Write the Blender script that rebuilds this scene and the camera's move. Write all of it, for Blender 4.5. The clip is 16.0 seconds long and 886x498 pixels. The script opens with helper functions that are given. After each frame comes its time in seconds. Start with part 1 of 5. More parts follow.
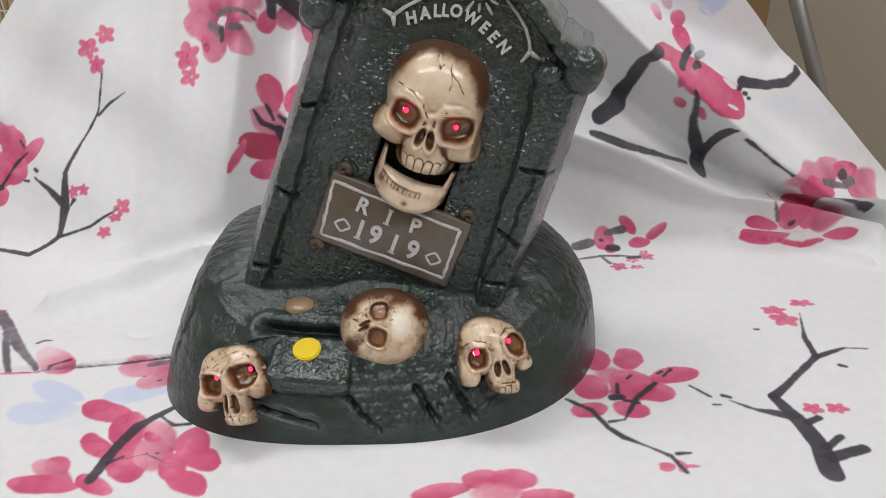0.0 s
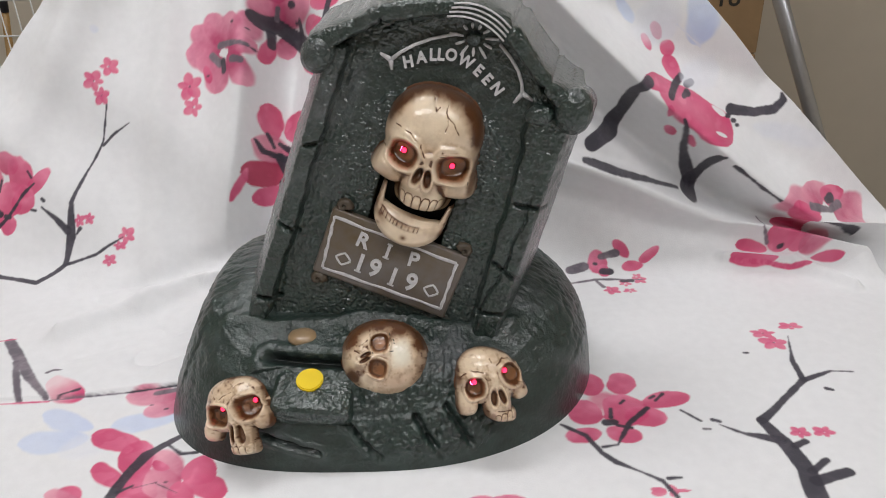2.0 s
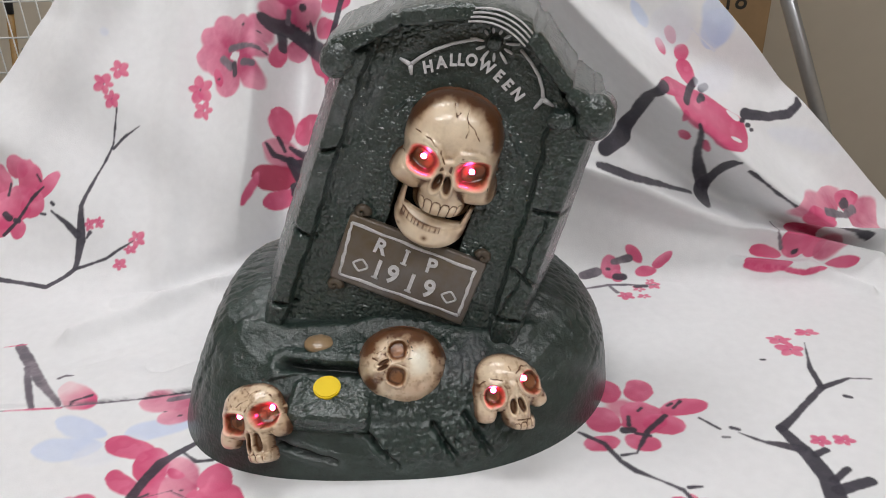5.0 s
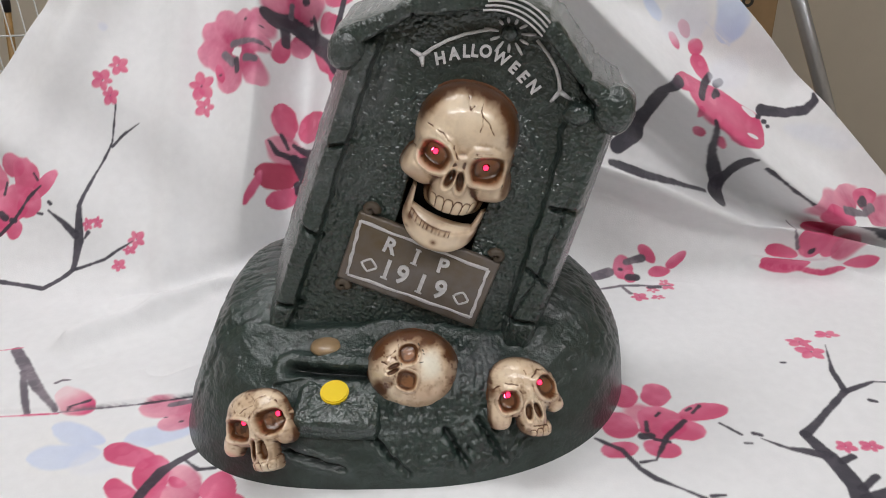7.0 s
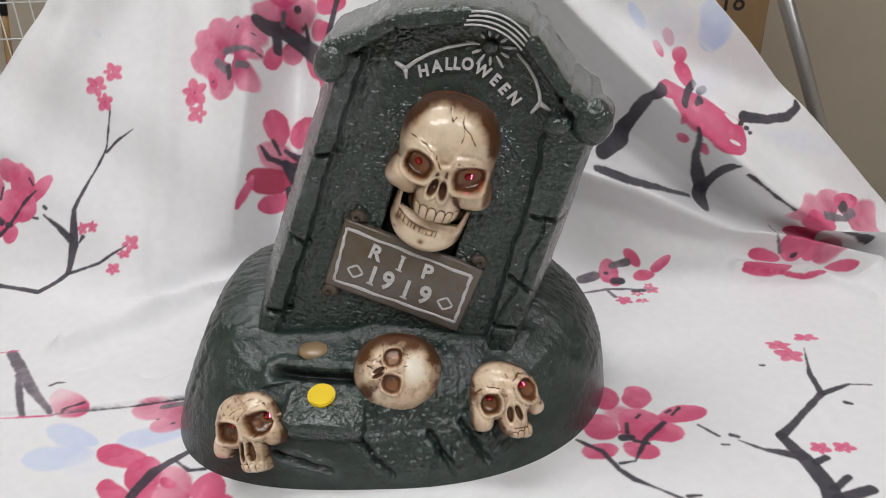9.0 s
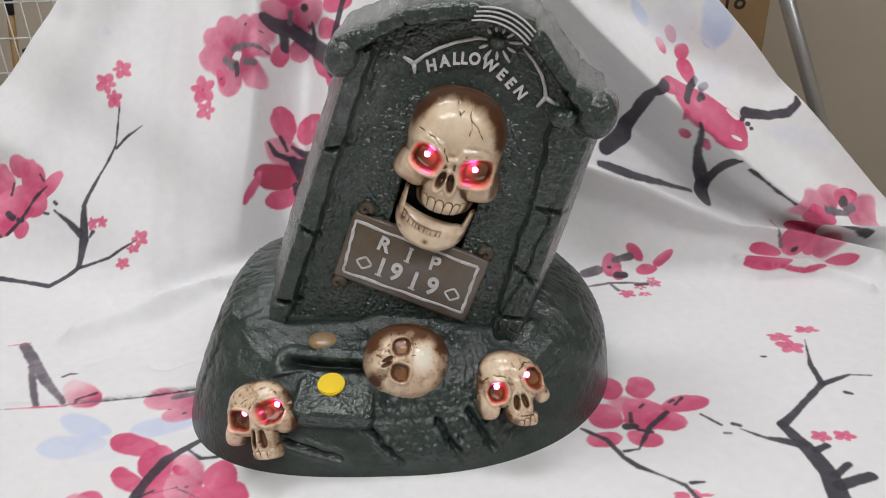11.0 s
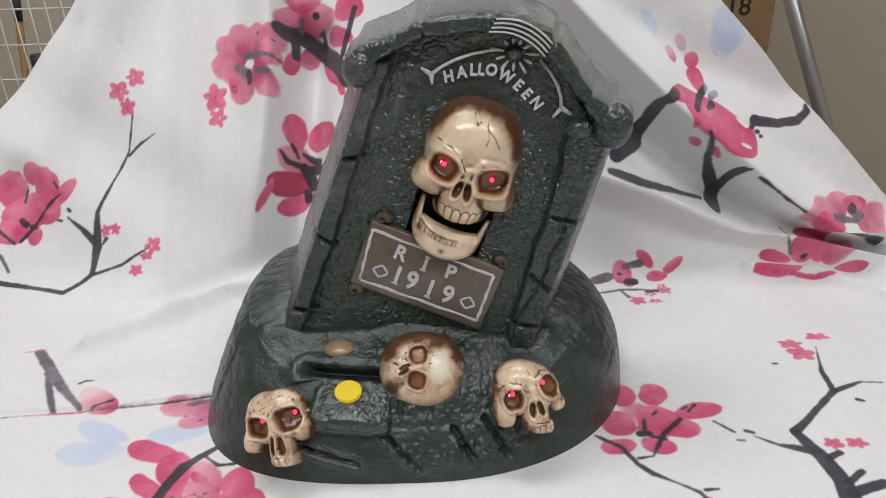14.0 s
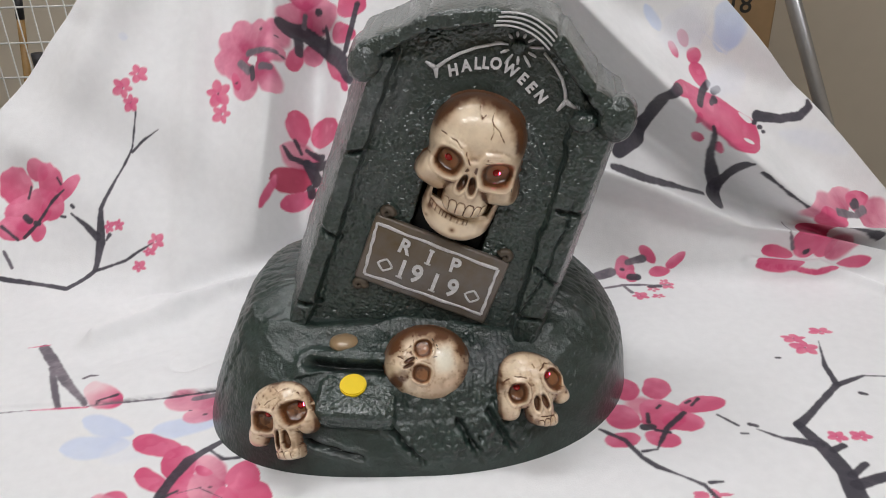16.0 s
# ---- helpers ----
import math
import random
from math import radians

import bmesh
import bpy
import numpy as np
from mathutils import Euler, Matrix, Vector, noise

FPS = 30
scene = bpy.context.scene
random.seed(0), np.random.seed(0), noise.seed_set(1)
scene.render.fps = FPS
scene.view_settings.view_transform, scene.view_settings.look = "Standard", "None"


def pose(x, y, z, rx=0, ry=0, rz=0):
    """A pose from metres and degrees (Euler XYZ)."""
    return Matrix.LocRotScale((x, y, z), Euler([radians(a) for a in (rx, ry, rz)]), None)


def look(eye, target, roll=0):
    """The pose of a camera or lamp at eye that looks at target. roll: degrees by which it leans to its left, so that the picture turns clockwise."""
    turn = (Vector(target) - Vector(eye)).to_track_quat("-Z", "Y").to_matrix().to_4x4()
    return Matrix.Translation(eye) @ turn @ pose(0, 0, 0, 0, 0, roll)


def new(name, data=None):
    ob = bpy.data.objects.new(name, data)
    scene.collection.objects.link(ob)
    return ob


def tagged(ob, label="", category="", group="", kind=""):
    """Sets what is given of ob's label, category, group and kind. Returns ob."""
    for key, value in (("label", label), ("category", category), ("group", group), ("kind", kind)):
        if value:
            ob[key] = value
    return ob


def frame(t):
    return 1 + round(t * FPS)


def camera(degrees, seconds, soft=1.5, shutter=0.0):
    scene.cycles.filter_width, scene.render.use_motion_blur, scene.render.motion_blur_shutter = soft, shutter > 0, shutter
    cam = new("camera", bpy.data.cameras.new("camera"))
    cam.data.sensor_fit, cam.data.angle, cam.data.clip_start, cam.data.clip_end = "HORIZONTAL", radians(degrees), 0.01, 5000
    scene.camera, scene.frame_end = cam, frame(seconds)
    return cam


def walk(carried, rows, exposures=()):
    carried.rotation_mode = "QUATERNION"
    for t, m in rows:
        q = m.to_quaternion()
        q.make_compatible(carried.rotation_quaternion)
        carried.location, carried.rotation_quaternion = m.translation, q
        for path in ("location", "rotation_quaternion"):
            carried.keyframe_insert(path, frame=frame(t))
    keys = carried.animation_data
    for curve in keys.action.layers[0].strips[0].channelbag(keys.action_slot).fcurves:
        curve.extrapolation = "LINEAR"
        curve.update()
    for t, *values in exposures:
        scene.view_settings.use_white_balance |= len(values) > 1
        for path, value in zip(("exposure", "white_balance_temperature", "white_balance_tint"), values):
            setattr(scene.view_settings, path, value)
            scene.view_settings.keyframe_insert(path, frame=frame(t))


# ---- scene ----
EXPOSURE = 0.0
cam = camera(61.0, 16.0, soft=1.0)
PATH = [
    (0, (0.0024, 0.0037, 0.3031), (-0.0134, 1.7672, -0.6402), -1.40),
    (0.5, (0.0097, 0.0035, 0.3205), (-0.0020, 1.7729, -0.6117), -1.52),
    (1, (0.0033, 0.0006, 0.3230), (-0.0062, 1.7753, -0.5993), -1.71),
    (1.5, (0.0035, -0.0029, 0.3249), (-0.0069, 1.7712, -0.5985), -1.75),
    (2, (0.0036, -0.0031, 0.3239), (-0.0079, 1.7696, -0.6021), -1.82),
    (2.5, (0.0037, -0.0026, 0.3241), (-0.0059, 1.7705, -0.6012), -1.73),
    (3, (0.0040, -0.0017, 0.3258), (-0.0044, 1.7722, -0.5979), -1.73),
    (3.5, (0.0052, -0.0016, 0.3240), (-0.0030, 1.7729, -0.5985), -1.72),
    (4, (0.0010, -0.0008, 0.3262), (-0.0084, 1.7733, -0.5971), -1.69),
    (6.5, (-0.0139, 0.0105, 0.3187), (-0.0204, 1.7854, -0.6032), -1.64),
    (7, (-0.0155, 0.0162, 0.3162), (-0.0214, 1.7927, -0.6026), -1.69),
    (7.5, (-0.0178, 0.0218, 0.3162), (-0.0266, 1.7966, -0.6058), -1.71),
    (8, (-0.0162, 0.0183, 0.3212), (-0.0245, 1.7936, -0.5998), -1.75),
    (8.5, (-0.0101, 0.0151, 0.3263), (-0.0157, 1.7901, -0.5953), -1.75),
    (8.7, (-0.0064, 0.0123, 0.3257), (-0.0087, 1.7863, -0.5978), -1.63),
    (10.8, (-0.0141, -0.0015, 0.3253), (-0.0182, 1.7785, -0.5866), -1.72),
    (11, (-0.0108, -0.0017, 0.3249), (-0.0155, 1.7735, -0.5964), -1.71),
    (11.5, (-0.0123, -0.0040, 0.3286), (-0.0181, 1.7719, -0.5913), -1.76),
    (12, (-0.0189, -0.0093, 0.3311), (-0.0247, 1.7677, -0.5867), -1.78),
    (12.5, (-0.0172, -0.0083, 0.3351), (-0.0223, 1.7710, -0.5782), -1.66),
    (13, (-0.0147, -0.0098, 0.3344), (-0.0199, 1.7687, -0.5804), -1.72),
    (13.5, (-0.0191, -0.0096, 0.3328), (-0.0245, 1.7698, -0.5803), -1.72),
    (14, (-0.0200, -0.0036, 0.3299), (-0.0261, 1.7754, -0.5839), -1.73),
    (14.5, (-0.0230, -0.0061, 0.3277), (-0.0306, 1.7720, -0.5879), -1.80),
    (15, (-0.0235, -0.0071, 0.3282), (-0.0303, 1.7716, -0.5861), -1.77),
    (15.5, (-0.0233, -0.0063, 0.3288), (-0.0299, 1.7725, -0.5853), -1.81),
    (16, (-0.0229, -0.0062, 0.3271), (-0.0285, 1.7727, -0.5869), -1.78),
]
walk(cam, [(t, look(eye, target, roll)) for t, eye, target, roll in PATH], exposures=[(0.0, EXPOSURE), (16.0, EXPOSURE)])

# ---- light: a lit room, panels in the ceiling ----
world = bpy.data.worlds.new("world")
world.use_nodes = True
world.node_tree.nodes["Background"].inputs[0].default_value = (0.8, 0.85, 1.0, 1)
world.node_tree.nodes["Background"].inputs[1].default_value = 0.05
scene.world = world


def panel_lamp(x, y, z, width, depth, power, colour):
    data = bpy.data.lights.new("panel_lamp", "AREA")
    data.shape, data.size, data.size_y, data.energy, data.color = "RECTANGLE", width, depth, power, colour
    ob = new("panel_lamp", data)
    ob.matrix_world = pose(x, y, z)
    return ob


LAMPS = [(-0.5, -0.55, 1.2, 0.3), (0.9, -0.55, 1.2, 0.3), (-0.3, 0.75, 1.2, 0.3)]
LAMP_POWER, LAMP_COLOUR, CEILING = 9.9, (0.95, 0.965, 1.0), 1.75
for lx, ly, lw, ld in LAMPS:
    panel_lamp(lx, ly, CEILING - 0.06, lw, ld, LAMP_POWER, LAMP_COLOUR)

# ---- materials ----
def material(name, colour=(0.5, 0.5, 0.5), rough=0.5, metal=0.0, vary=0.0, scale=20.0, bump=0.0, bump_scale=60.0, dark=None, coat=0.0, detail=4.0, bump_detail=6.0):
    """A surface with colour that wanders between two tones at two scales, and a fine relief."""
    m = bpy.data.materials.new(name)
    m.use_nodes = True
    nt = m.node_tree
    b = nt.nodes["Principled BSDF"]
    b.inputs["Roughness"].default_value = rough
    b.inputs["Metallic"].default_value = metal
    b.inputs["Coat Weight"].default_value = coat
    b.inputs["Coat Roughness"].default_value = 0.15
    b.inputs["Base Color"].default_value = (*colour, 1)
    if vary or bump:
        co = nt.nodes.new("ShaderNodeTexCoord")
        n1 = nt.nodes.new("ShaderNodeTexNoise")
        n1.inputs["Scale"].default_value, n1.inputs["Detail"].default_value = scale, detail
        nt.links.new(co.outputs["Object"], n1.inputs["Vector"])
    if vary:
        n3 = nt.nodes.new("ShaderNodeTexNoise")
        n3.inputs["Scale"].default_value, n3.inputs["Detail"].default_value = scale * 6.3, 3
        nt.links.new(co.outputs["Object"], n3.inputs["Vector"])
        add = nt.nodes.new("ShaderNodeMath")
        add.operation = "MULTIPLY_ADD"
        nt.links.new(n3.outputs["Fac"], add.inputs[0])
        add.inputs[1].default_value = 0.45
        nt.links.new(n1.outputs["Fac"], add.inputs[2])
        r = nt.nodes.new("ShaderNodeMapRange")
        r.inputs["From Min"].default_value, r.inputs["From Max"].default_value = 0.5, 1.0
        nt.links.new(add.outputs[0], r.inputs["Value"])
        mix = nt.nodes.new("ShaderNodeMix")
        mix.data_type = "RGBA"
        second = dark or tuple(c * (1 - vary) for c in colour)
        mix.inputs["A"].default_value, mix.inputs["B"].default_value = (*second, 1), (*colour, 1)
        nt.links.new(r.outputs["Result"], mix.inputs["Factor"])
        nt.links.new(mix.outputs["Result"], b.inputs["Base Color"])
    if bump:
        n2 = nt.nodes.new("ShaderNodeTexNoise")
        n2.inputs["Scale"].default_value, n2.inputs["Detail"].default_value = bump_scale, bump_detail
        nt.links.new(co.outputs["Object"], n2.inputs["Vector"])
        bp = nt.nodes.new("ShaderNodeBump")
        bp.inputs["Strength"].default_value, bp.inputs["Distance"].default_value = bump, 0.002
        nt.links.new(n2.outputs["Fac"], bp.inputs["Height"])
        nt.links.new(bp.outputs["Normal"], b.inputs["Normal"])
        nt.links.new(bp.outputs["Normal"], b.inputs["Coat Normal"])
    return m


def glowing(name, colour, strength):
    m = material(name, (0.5, 0.02, 0.04), 0.2)
    b = m.node_tree.nodes["Principled BSDF"]
    b.inputs["Emission Color"].default_value = (*colour, 1)
    b.inputs["Emission Strength"].default_value = strength
    return m


def painted(name, attribute, rough, bump, bump_scale, coat=0.0, grain=0.0, bump_detail=6.0):
    """A surface whose paint or print is laid on the mesh as a colour layer."""
    m = material(name, rough=rough, bump=bump, bump_scale=bump_scale, coat=coat, bump_detail=bump_detail)
    nt = m.node_tree
    nt.nodes["Principled BSDF"].inputs["Coat Roughness"].default_value = 0.1
    b = nt.nodes["Principled BSDF"]
    at = nt.nodes.new("ShaderNodeAttribute")
    at.attribute_name = attribute
    n = nt.nodes.new("ShaderNodeTexNoise")
    n.inputs["Scale"].default_value, n.inputs["Detail"].default_value = 130.0, 5
    co = nt.nodes.new("ShaderNodeTexCoord")
    nt.links.new(co.outputs["Object"], n.inputs["Vector"])
    r = nt.nodes.new("ShaderNodeMapRange")
    r.inputs["From Min"].default_value, r.inputs["From Max"].default_value = 0.3, 0.7
    r.inputs["To Min"].default_value, r.inputs["To Max"].default_value = 1 - grain, 1 + grain * 0.5
    nt.links.new(n.outputs["Fac"], r.inputs["Value"])
    mul = nt.nodes.new("ShaderNodeVectorMath")
    mul.operation = "SCALE"
    nt.links.new(at.outputs["Color"], mul.inputs[0])
    nt.links.new(r.outputs["Result"], mul.inputs["Scale"])
    nt.links.new(mul.outputs["Vector"], b.inputs["Base Color"])
    return m


# ---- mesh tools ----
def grid_mesh(name, P, closed=False):
    """A smooth mesh from an array of rows of places; closed: each row is a ring."""
    rows, cols = P.shape[:2]
    idx = np.arange(rows * cols).reshape(rows, cols)
    if closed:
        idx = np.concatenate([idx, idx[:, :1]], 1)
    quads = np.stack([idx[:-1, :-1], idx[:-1, 1:], idx[1:, 1:], idx[1:, :-1]], -1).reshape(-1, 4)
    me = bpy.data.meshes.new(name)
    me.vertices.add(rows * cols)
    me.vertices.foreach_set("co", P.reshape(-1).astype(np.float32))
    me.loops.add(quads.size)
    me.loops.foreach_set("vertex_index", quads.reshape(-1).astype(np.int32))
    me.polygons.add(len(quads))
    me.polygons.foreach_set("loop_start", np.arange(0, quads.size, 4, dtype=np.int32))
    me.update(calc_edges=True)
    me.polygons.foreach_set("use_smooth", np.ones(len(quads), dtype=bool))
    return me


def colour_layer(me, name, rgb):
    layer = me.color_attributes.new(name, "FLOAT_COLOR", "POINT")
    rgba = np.concatenate([rgb.reshape(-1, 3), np.ones((rgb.size // 3, 1))], 1)
    layer.data.foreach_set("color", rgba.reshape(-1).astype(np.float32))


def lattice(ix, iy, seed):
    v = np.sin(ix * 127.1 + iy * 311.7 + seed * 74.7) * 43758.5453
    return v - np.floor(v)


def value_noise(x, y, seed=0):
    ix, iy = np.floor(x), np.floor(y)
    fx, fy = x - ix, y - iy
    fx, fy = fx * fx * (3 - 2 * fx), fy * fy * (3 - 2 * fy)
    a, b = lattice(ix, iy, seed), lattice(ix + 1, iy, seed)
    c, d = lattice(ix, iy + 1, seed), lattice(ix + 1, iy + 1, seed)
    return (a + (b - a) * fx) * (1 - fy) + (c + (d - c) * fx) * fy - 0.5


def rough_noise(x, y, seed=0, octaves=3):
    total, k = 0 * x, 1.0
    for o in range(octaves):
        total = total + k * value_noise(x * 2 ** o + 17.3 * o, y * 2 ** o - 9.1 * o, seed + o)
        k *= 0.5
    return total


def segment_distance(x, y, ax, ay, bx, by):
    dx, dy = bx - ax, by - ay
    k = np.clip(((x - ax) * dx + (y - ay) * dy) / (dx * dx + dy * dy), 0, 1)
    return np.hypot(x - ax - k * dx, y - ay - k * dy)


def mesh_of(bm, name):
    me = bpy.data.meshes.new(name)
    bm.to_mesh(me)
    bm.free()
    return me


def part(name, me, mat, parent=None, label="", m=None):
    """Link a mesh, or a bmesh, as one object under a thing or a part; m is its place in the parent's space."""
    if isinstance(me, bmesh.types.BMesh):
        me = mesh_of(me, name)
    if mat is not None:
        me.materials.append(mat)
    ob = new(name, me)
    ob.parent = parent
    if m is not None:
        ob.matrix_basis = m
    return tagged(ob, label)


def box_bm(sx, sy, sz, bevel=0.0, segments=2, centre=(0, 0, 0)):
    bm = bmesh.new()
    bmesh.ops.create_cube(bm, size=1)
    bmesh.ops.scale(bm, vec=(sx, sy, sz), verts=bm.verts)
    if bevel:
        bmesh.ops.bevel(bm, geom=list(bm.edges), offset=bevel, segments=segments, affect="EDGES", profile=0.5)
        for f in bm.faces:
            f.smooth = True
    bmesh.ops.translate(bm, vec=centre, verts=bm.verts)
    return bm


def rod_bm(a, b, radius, sides=10):
    a, b = Vector(a), Vector(b)
    bm = bmesh.new()
    bmesh.ops.create_cone(bm, cap_ends=True, segments=sides, radius1=radius, radius2=radius, depth=(b - a).length)
    turn = (b - a).to_track_quat("Z", "Y").to_matrix().to_4x4()
    bmesh.ops.transform(bm, matrix=Matrix.Translation((a + b) / 2) @ turn, verts=bm.verts)
    for f in bm.faces:
        f.smooth = len(f.verts) == 4
    return bm


def empty(name, place, label, category, group="", kind=""):
    ob = new(name)
    ob.location = place
    return tagged(ob, label, category, group, kind)


def letter_mesh(text, size, bold=0.0, depth=0.0008):
    cu = bpy.data.curves.new("letter", "FONT")
    cu.body, cu.size, cu.align_x, cu.align_y, cu.extrude, cu.offset, cu.resolution_u = text, size, "CENTER", "CENTER", depth, bold, 3
    ob = bpy.data.objects.new("letter", cu)
    scene.collection.objects.link(ob)
    me = bpy.data.meshes.new_from_object(ob.evaluated_get(bpy.context.evaluated_depsgraph_get()))
    bpy.data.objects.remove(ob)
    return me


def stroke_bm(points, radius, flat=0.5):
    """A painted ridge: a rounded bar along points (u, v) with tapering radii, lying on the plane of u and v."""
    bm = bmesh.new()
    rings = []
    n = len(points)
    for i, (u, v) in enumerate(points):
        u0, v0 = points[max(i - 1, 0)]
        u1, v1 = points[min(i + 1, n - 1)]
        d = Vector((u1 - u0, 0, v1 - v0)).normalized()
        side = Vector((d.z, 0, -d.x))
        r = radius[i] if isinstance(radius, (list, tuple)) else radius
        ring = []
        for k in range(8):
            a = 2 * math.pi * k / 8
            ring.append(bm.verts.new(Vector((u, 0, v)) + side * r * math.cos(a) + Vector((0, -1, 0)) * r * flat * math.sin(a)))
        rings.append(ring)
    for r0, r1 in zip(rings, rings[1:]):
        for k in range(8):
            f = bm.faces.new((r0[k], r0[(k + 1) % 8], r1[(k + 1) % 8], r1[k]))
            f.smooth = True
    bm.faces.new(rings[0][::-1])
    bm.faces.new(rings[-1])
    bmesh.ops.recalc_face_normals(bm, faces=bm.faces)
    return bm


WALL = material("beige_wall_paint", (0.70, 0.63, 0.52), 0.8, vary=0.06, scale=3, bump=0.15, bump_scale=90)
CEIL = material("white_ceiling_paint", (0.8, 0.8, 0.78), 0.9, vary=0.04, scale=3)
FLOOR = material("grey_floor_vinyl", (0.28, 0.26, 0.24), 0.5, vary=0.2, scale=6)
TABLE = material("pale_laminate", (0.5, 0.45, 0.38), 0.4, vary=0.1, scale=8)
LAMP_FACE = glowing("lamp_diffuser", (1, 0.97, 0.93), 3.0)
CARD = material("cardboard", (0.45, 0.29, 0.15), 0.85, vary=0.15, scale=14, bump=0.2, bump_scale=200)
STEEL = material("brushed_steel", (0.55, 0.56, 0.58), 0.32, metal=0.9, vary=0.15, scale=20)
WIRE = material("white_coated_wire", (0.7, 0.7, 0.68), 0.4, vary=0.05, scale=40)
STICK = material("varnished_wood", (0.38, 0.22, 0.07), 0.5, vary=0.35, scale=30)
BLUE = material("blue_plastic", (0.05, 0.22, 0.45), 0.35, vary=0.1, scale=30)
DARK = material("dark_plastic", (0.04, 0.04, 0.045), 0.5, vary=0.2, scale=30)
INK = material("black_print", (0.03, 0.025, 0.02), 0.7, vary=0.2, scale=60)

# ---- the room ----
def wall(name, sx, sy, sz, x, y, z, mat, label, category):
    return tagged(part(name, box_bm(sx, sy, sz), mat, None, m=pose(x, y, z)), label, category, kind="structure")


FLOOR_Z = -0.75
wall("floor", 5.2, 5.0, 0.1, 0, -0.2, FLOOR_Z - 0.05, FLOOR, "grey vinyl floor of the room", "floor")
wall("ceiling", 5.2, 5.0, 0.1, 0, -0.2, CEILING + 0.05, CEIL, "plain white ceiling over the table", "ceiling")
wall("wall_north", 5.2, 0.12, 2.5, 0, 2.06, 0.5, WALL, "plain beige painted wall behind the table", "wall")
wall("wall_south", 5.2, 0.12, 2.5, 0, -2.56, 0.5, WALL, "plain beige painted wall", "wall")
wall("wall_west", 0.12, 4.5, 2.5, -2.4, -0.25, 0.5, WALL, "plain beige painted wall", "wall")
wall("wall_east", 0.12, 4.5, 2.5, 2.4, -0.25, 0.5, WALL, "plain beige painted wall", "wall")


def ceiling_light(x, y, w, d):
    t = empty("ceiling_light", (x, y, CEILING), "long white ceiling light panel, lit", "ceiling light", "ceiling lights")
    part("frame", box_bm(w + 0.06, d + 0.06, 0.03, 0.006), CEIL, t, m=pose(0, 0, -0.018))
    part("diffuser", box_bm(w, d, 0.012, 0.003), LAMP_FACE, t, m=pose(0, 0, -0.042))


for lx, ly, lw, ld in LAMPS:
    ceiling_light(lx, ly, lw, ld)


def table():
    t = empty("table", (0.02, 0.14, FLOOR_Z), "pale laminate table under the cloth", "table")
    part("tabletop", box_bm(1.94, 1.04, 0.03, 0.004), TABLE, t, m=pose(0, 0, -FLOOR_Z - 0.017))
    for sx in (-1, 1):
        for sy in (-1, 1):
            part("leg", box_bm(0.05, 0.05, 0.716, 0.004), STEEL, t, m=pose(sx * 0.90, sy * 0.46, 0.358))


table()
FOLDS = [
    ([(0.065, 0.823), (0.106, 0.782), (0.169, 0.722), (0.229, 0.673), (0.267, 0.642), (0.319, 0.609), (0.385, 0.572)], 0.046, 0.0105, 0.019),
    ([(0.083, 0.753), (0.145, 0.7), (0.21, 0.65), (0.246, 0.623)], -0.018, 0.011),
    ([(0.102, 0.668), (0.155, 0.65), (0.201, 0.629), (0.252, 0.611), (0.296, 0.594), (0.352, 0.554)], 0.026, 0.015, 0.007),
    ([(0.243, 0.574), (0.272, 0.57), (0.299, 0.565), (0.337, 0.527)], 0.008, 0.005),
    ([(0.152, 0.793), (0.196, 0.76), (0.275, 0.729)], -0.01, 0.02),
    ([(-0.170, 0.865), (-0.172, 0.760), (-0.182, 0.680), (-0.198, 0.587)], 0.030, 0.024, 0.010, 0.9),
    ([(-0.136, 0.798), (-0.144, 0.698), (-0.158, 0.605)], -0.032, 0.018),
    ([(-0.167, 0.581), (-0.212, 0.557), (-0.25, 0.52), (-0.296, 0.486)], 0.012, 0.01),
    ([(-0.147, 0.605), (-0.207, 0.582), (-0.277, 0.547)], -0.01, 0.014),
    ([(-0.309, 0.864), (-0.391, 0.7)], 0.017, 0.024),
    ([(-0.352, 0.808), (-0.411, 0.665)], -0.008, 0.02),
    ([(-0.245, 0.862), (-0.249, 0.726), (-0.255, 0.613), (-0.244, 0.522)], 0.006, 0.012),
    ([(-0.278, 0.864), (-0.276, 0.702), (-0.279, 0.581)], -0.004, 0.015),
    ([(-0.129, 0.514), (-0.186, 0.484), (-0.217, 0.455)], -0.008, 0.014),
    ([(-0.226, 0.487), (-0.281, 0.459)], -0.003, 0.012),
]
# ---- the patterned cloth: one sheet, flat on the table in front, draped up behind ----
def ridge(X, S, line, height, left, right, fade=0.0):
    """A soft fold along a line of (x, s), with its own width on either side."""
    best, side, way = np.full(X.shape, 9.0), np.zeros(X.shape), np.zeros(X.shape)
    for i, ((x0, s0), (x1, s1)) in enumerate(zip(line, line[1:])):
        dx, ds = x1 - x0, s1 - s0
        k = np.clip(((X - x0) * dx + (S - s0) * ds) / (dx * dx + ds * ds), 0, 1)
        d = np.hypot(X - x0 - k * dx, S - s0 - k * ds)
        side = np.where(d < best, dx * (S - s0) - ds * (X - x0), side)
        way = np.where(d < best, (i + k) / (len(line) - 1), way)
        best = np.minimum(best, d)
    return height * (1 - fade * way ** 1.5) * np.exp(-(best / np.where(side > 0, right, left)) ** 2)


def smooth(a, b, x):
    k = np.clip((x - a) / (b - a), 0, 1)
    return k * k * (3 - 2 * k)


CLOTH_BEND, CLOTH_RADIUS = 0.548, 0.05


def cloth_angle(x):
    return np.radians(56 + 19 * smooth(-0.1, 0.12, x))


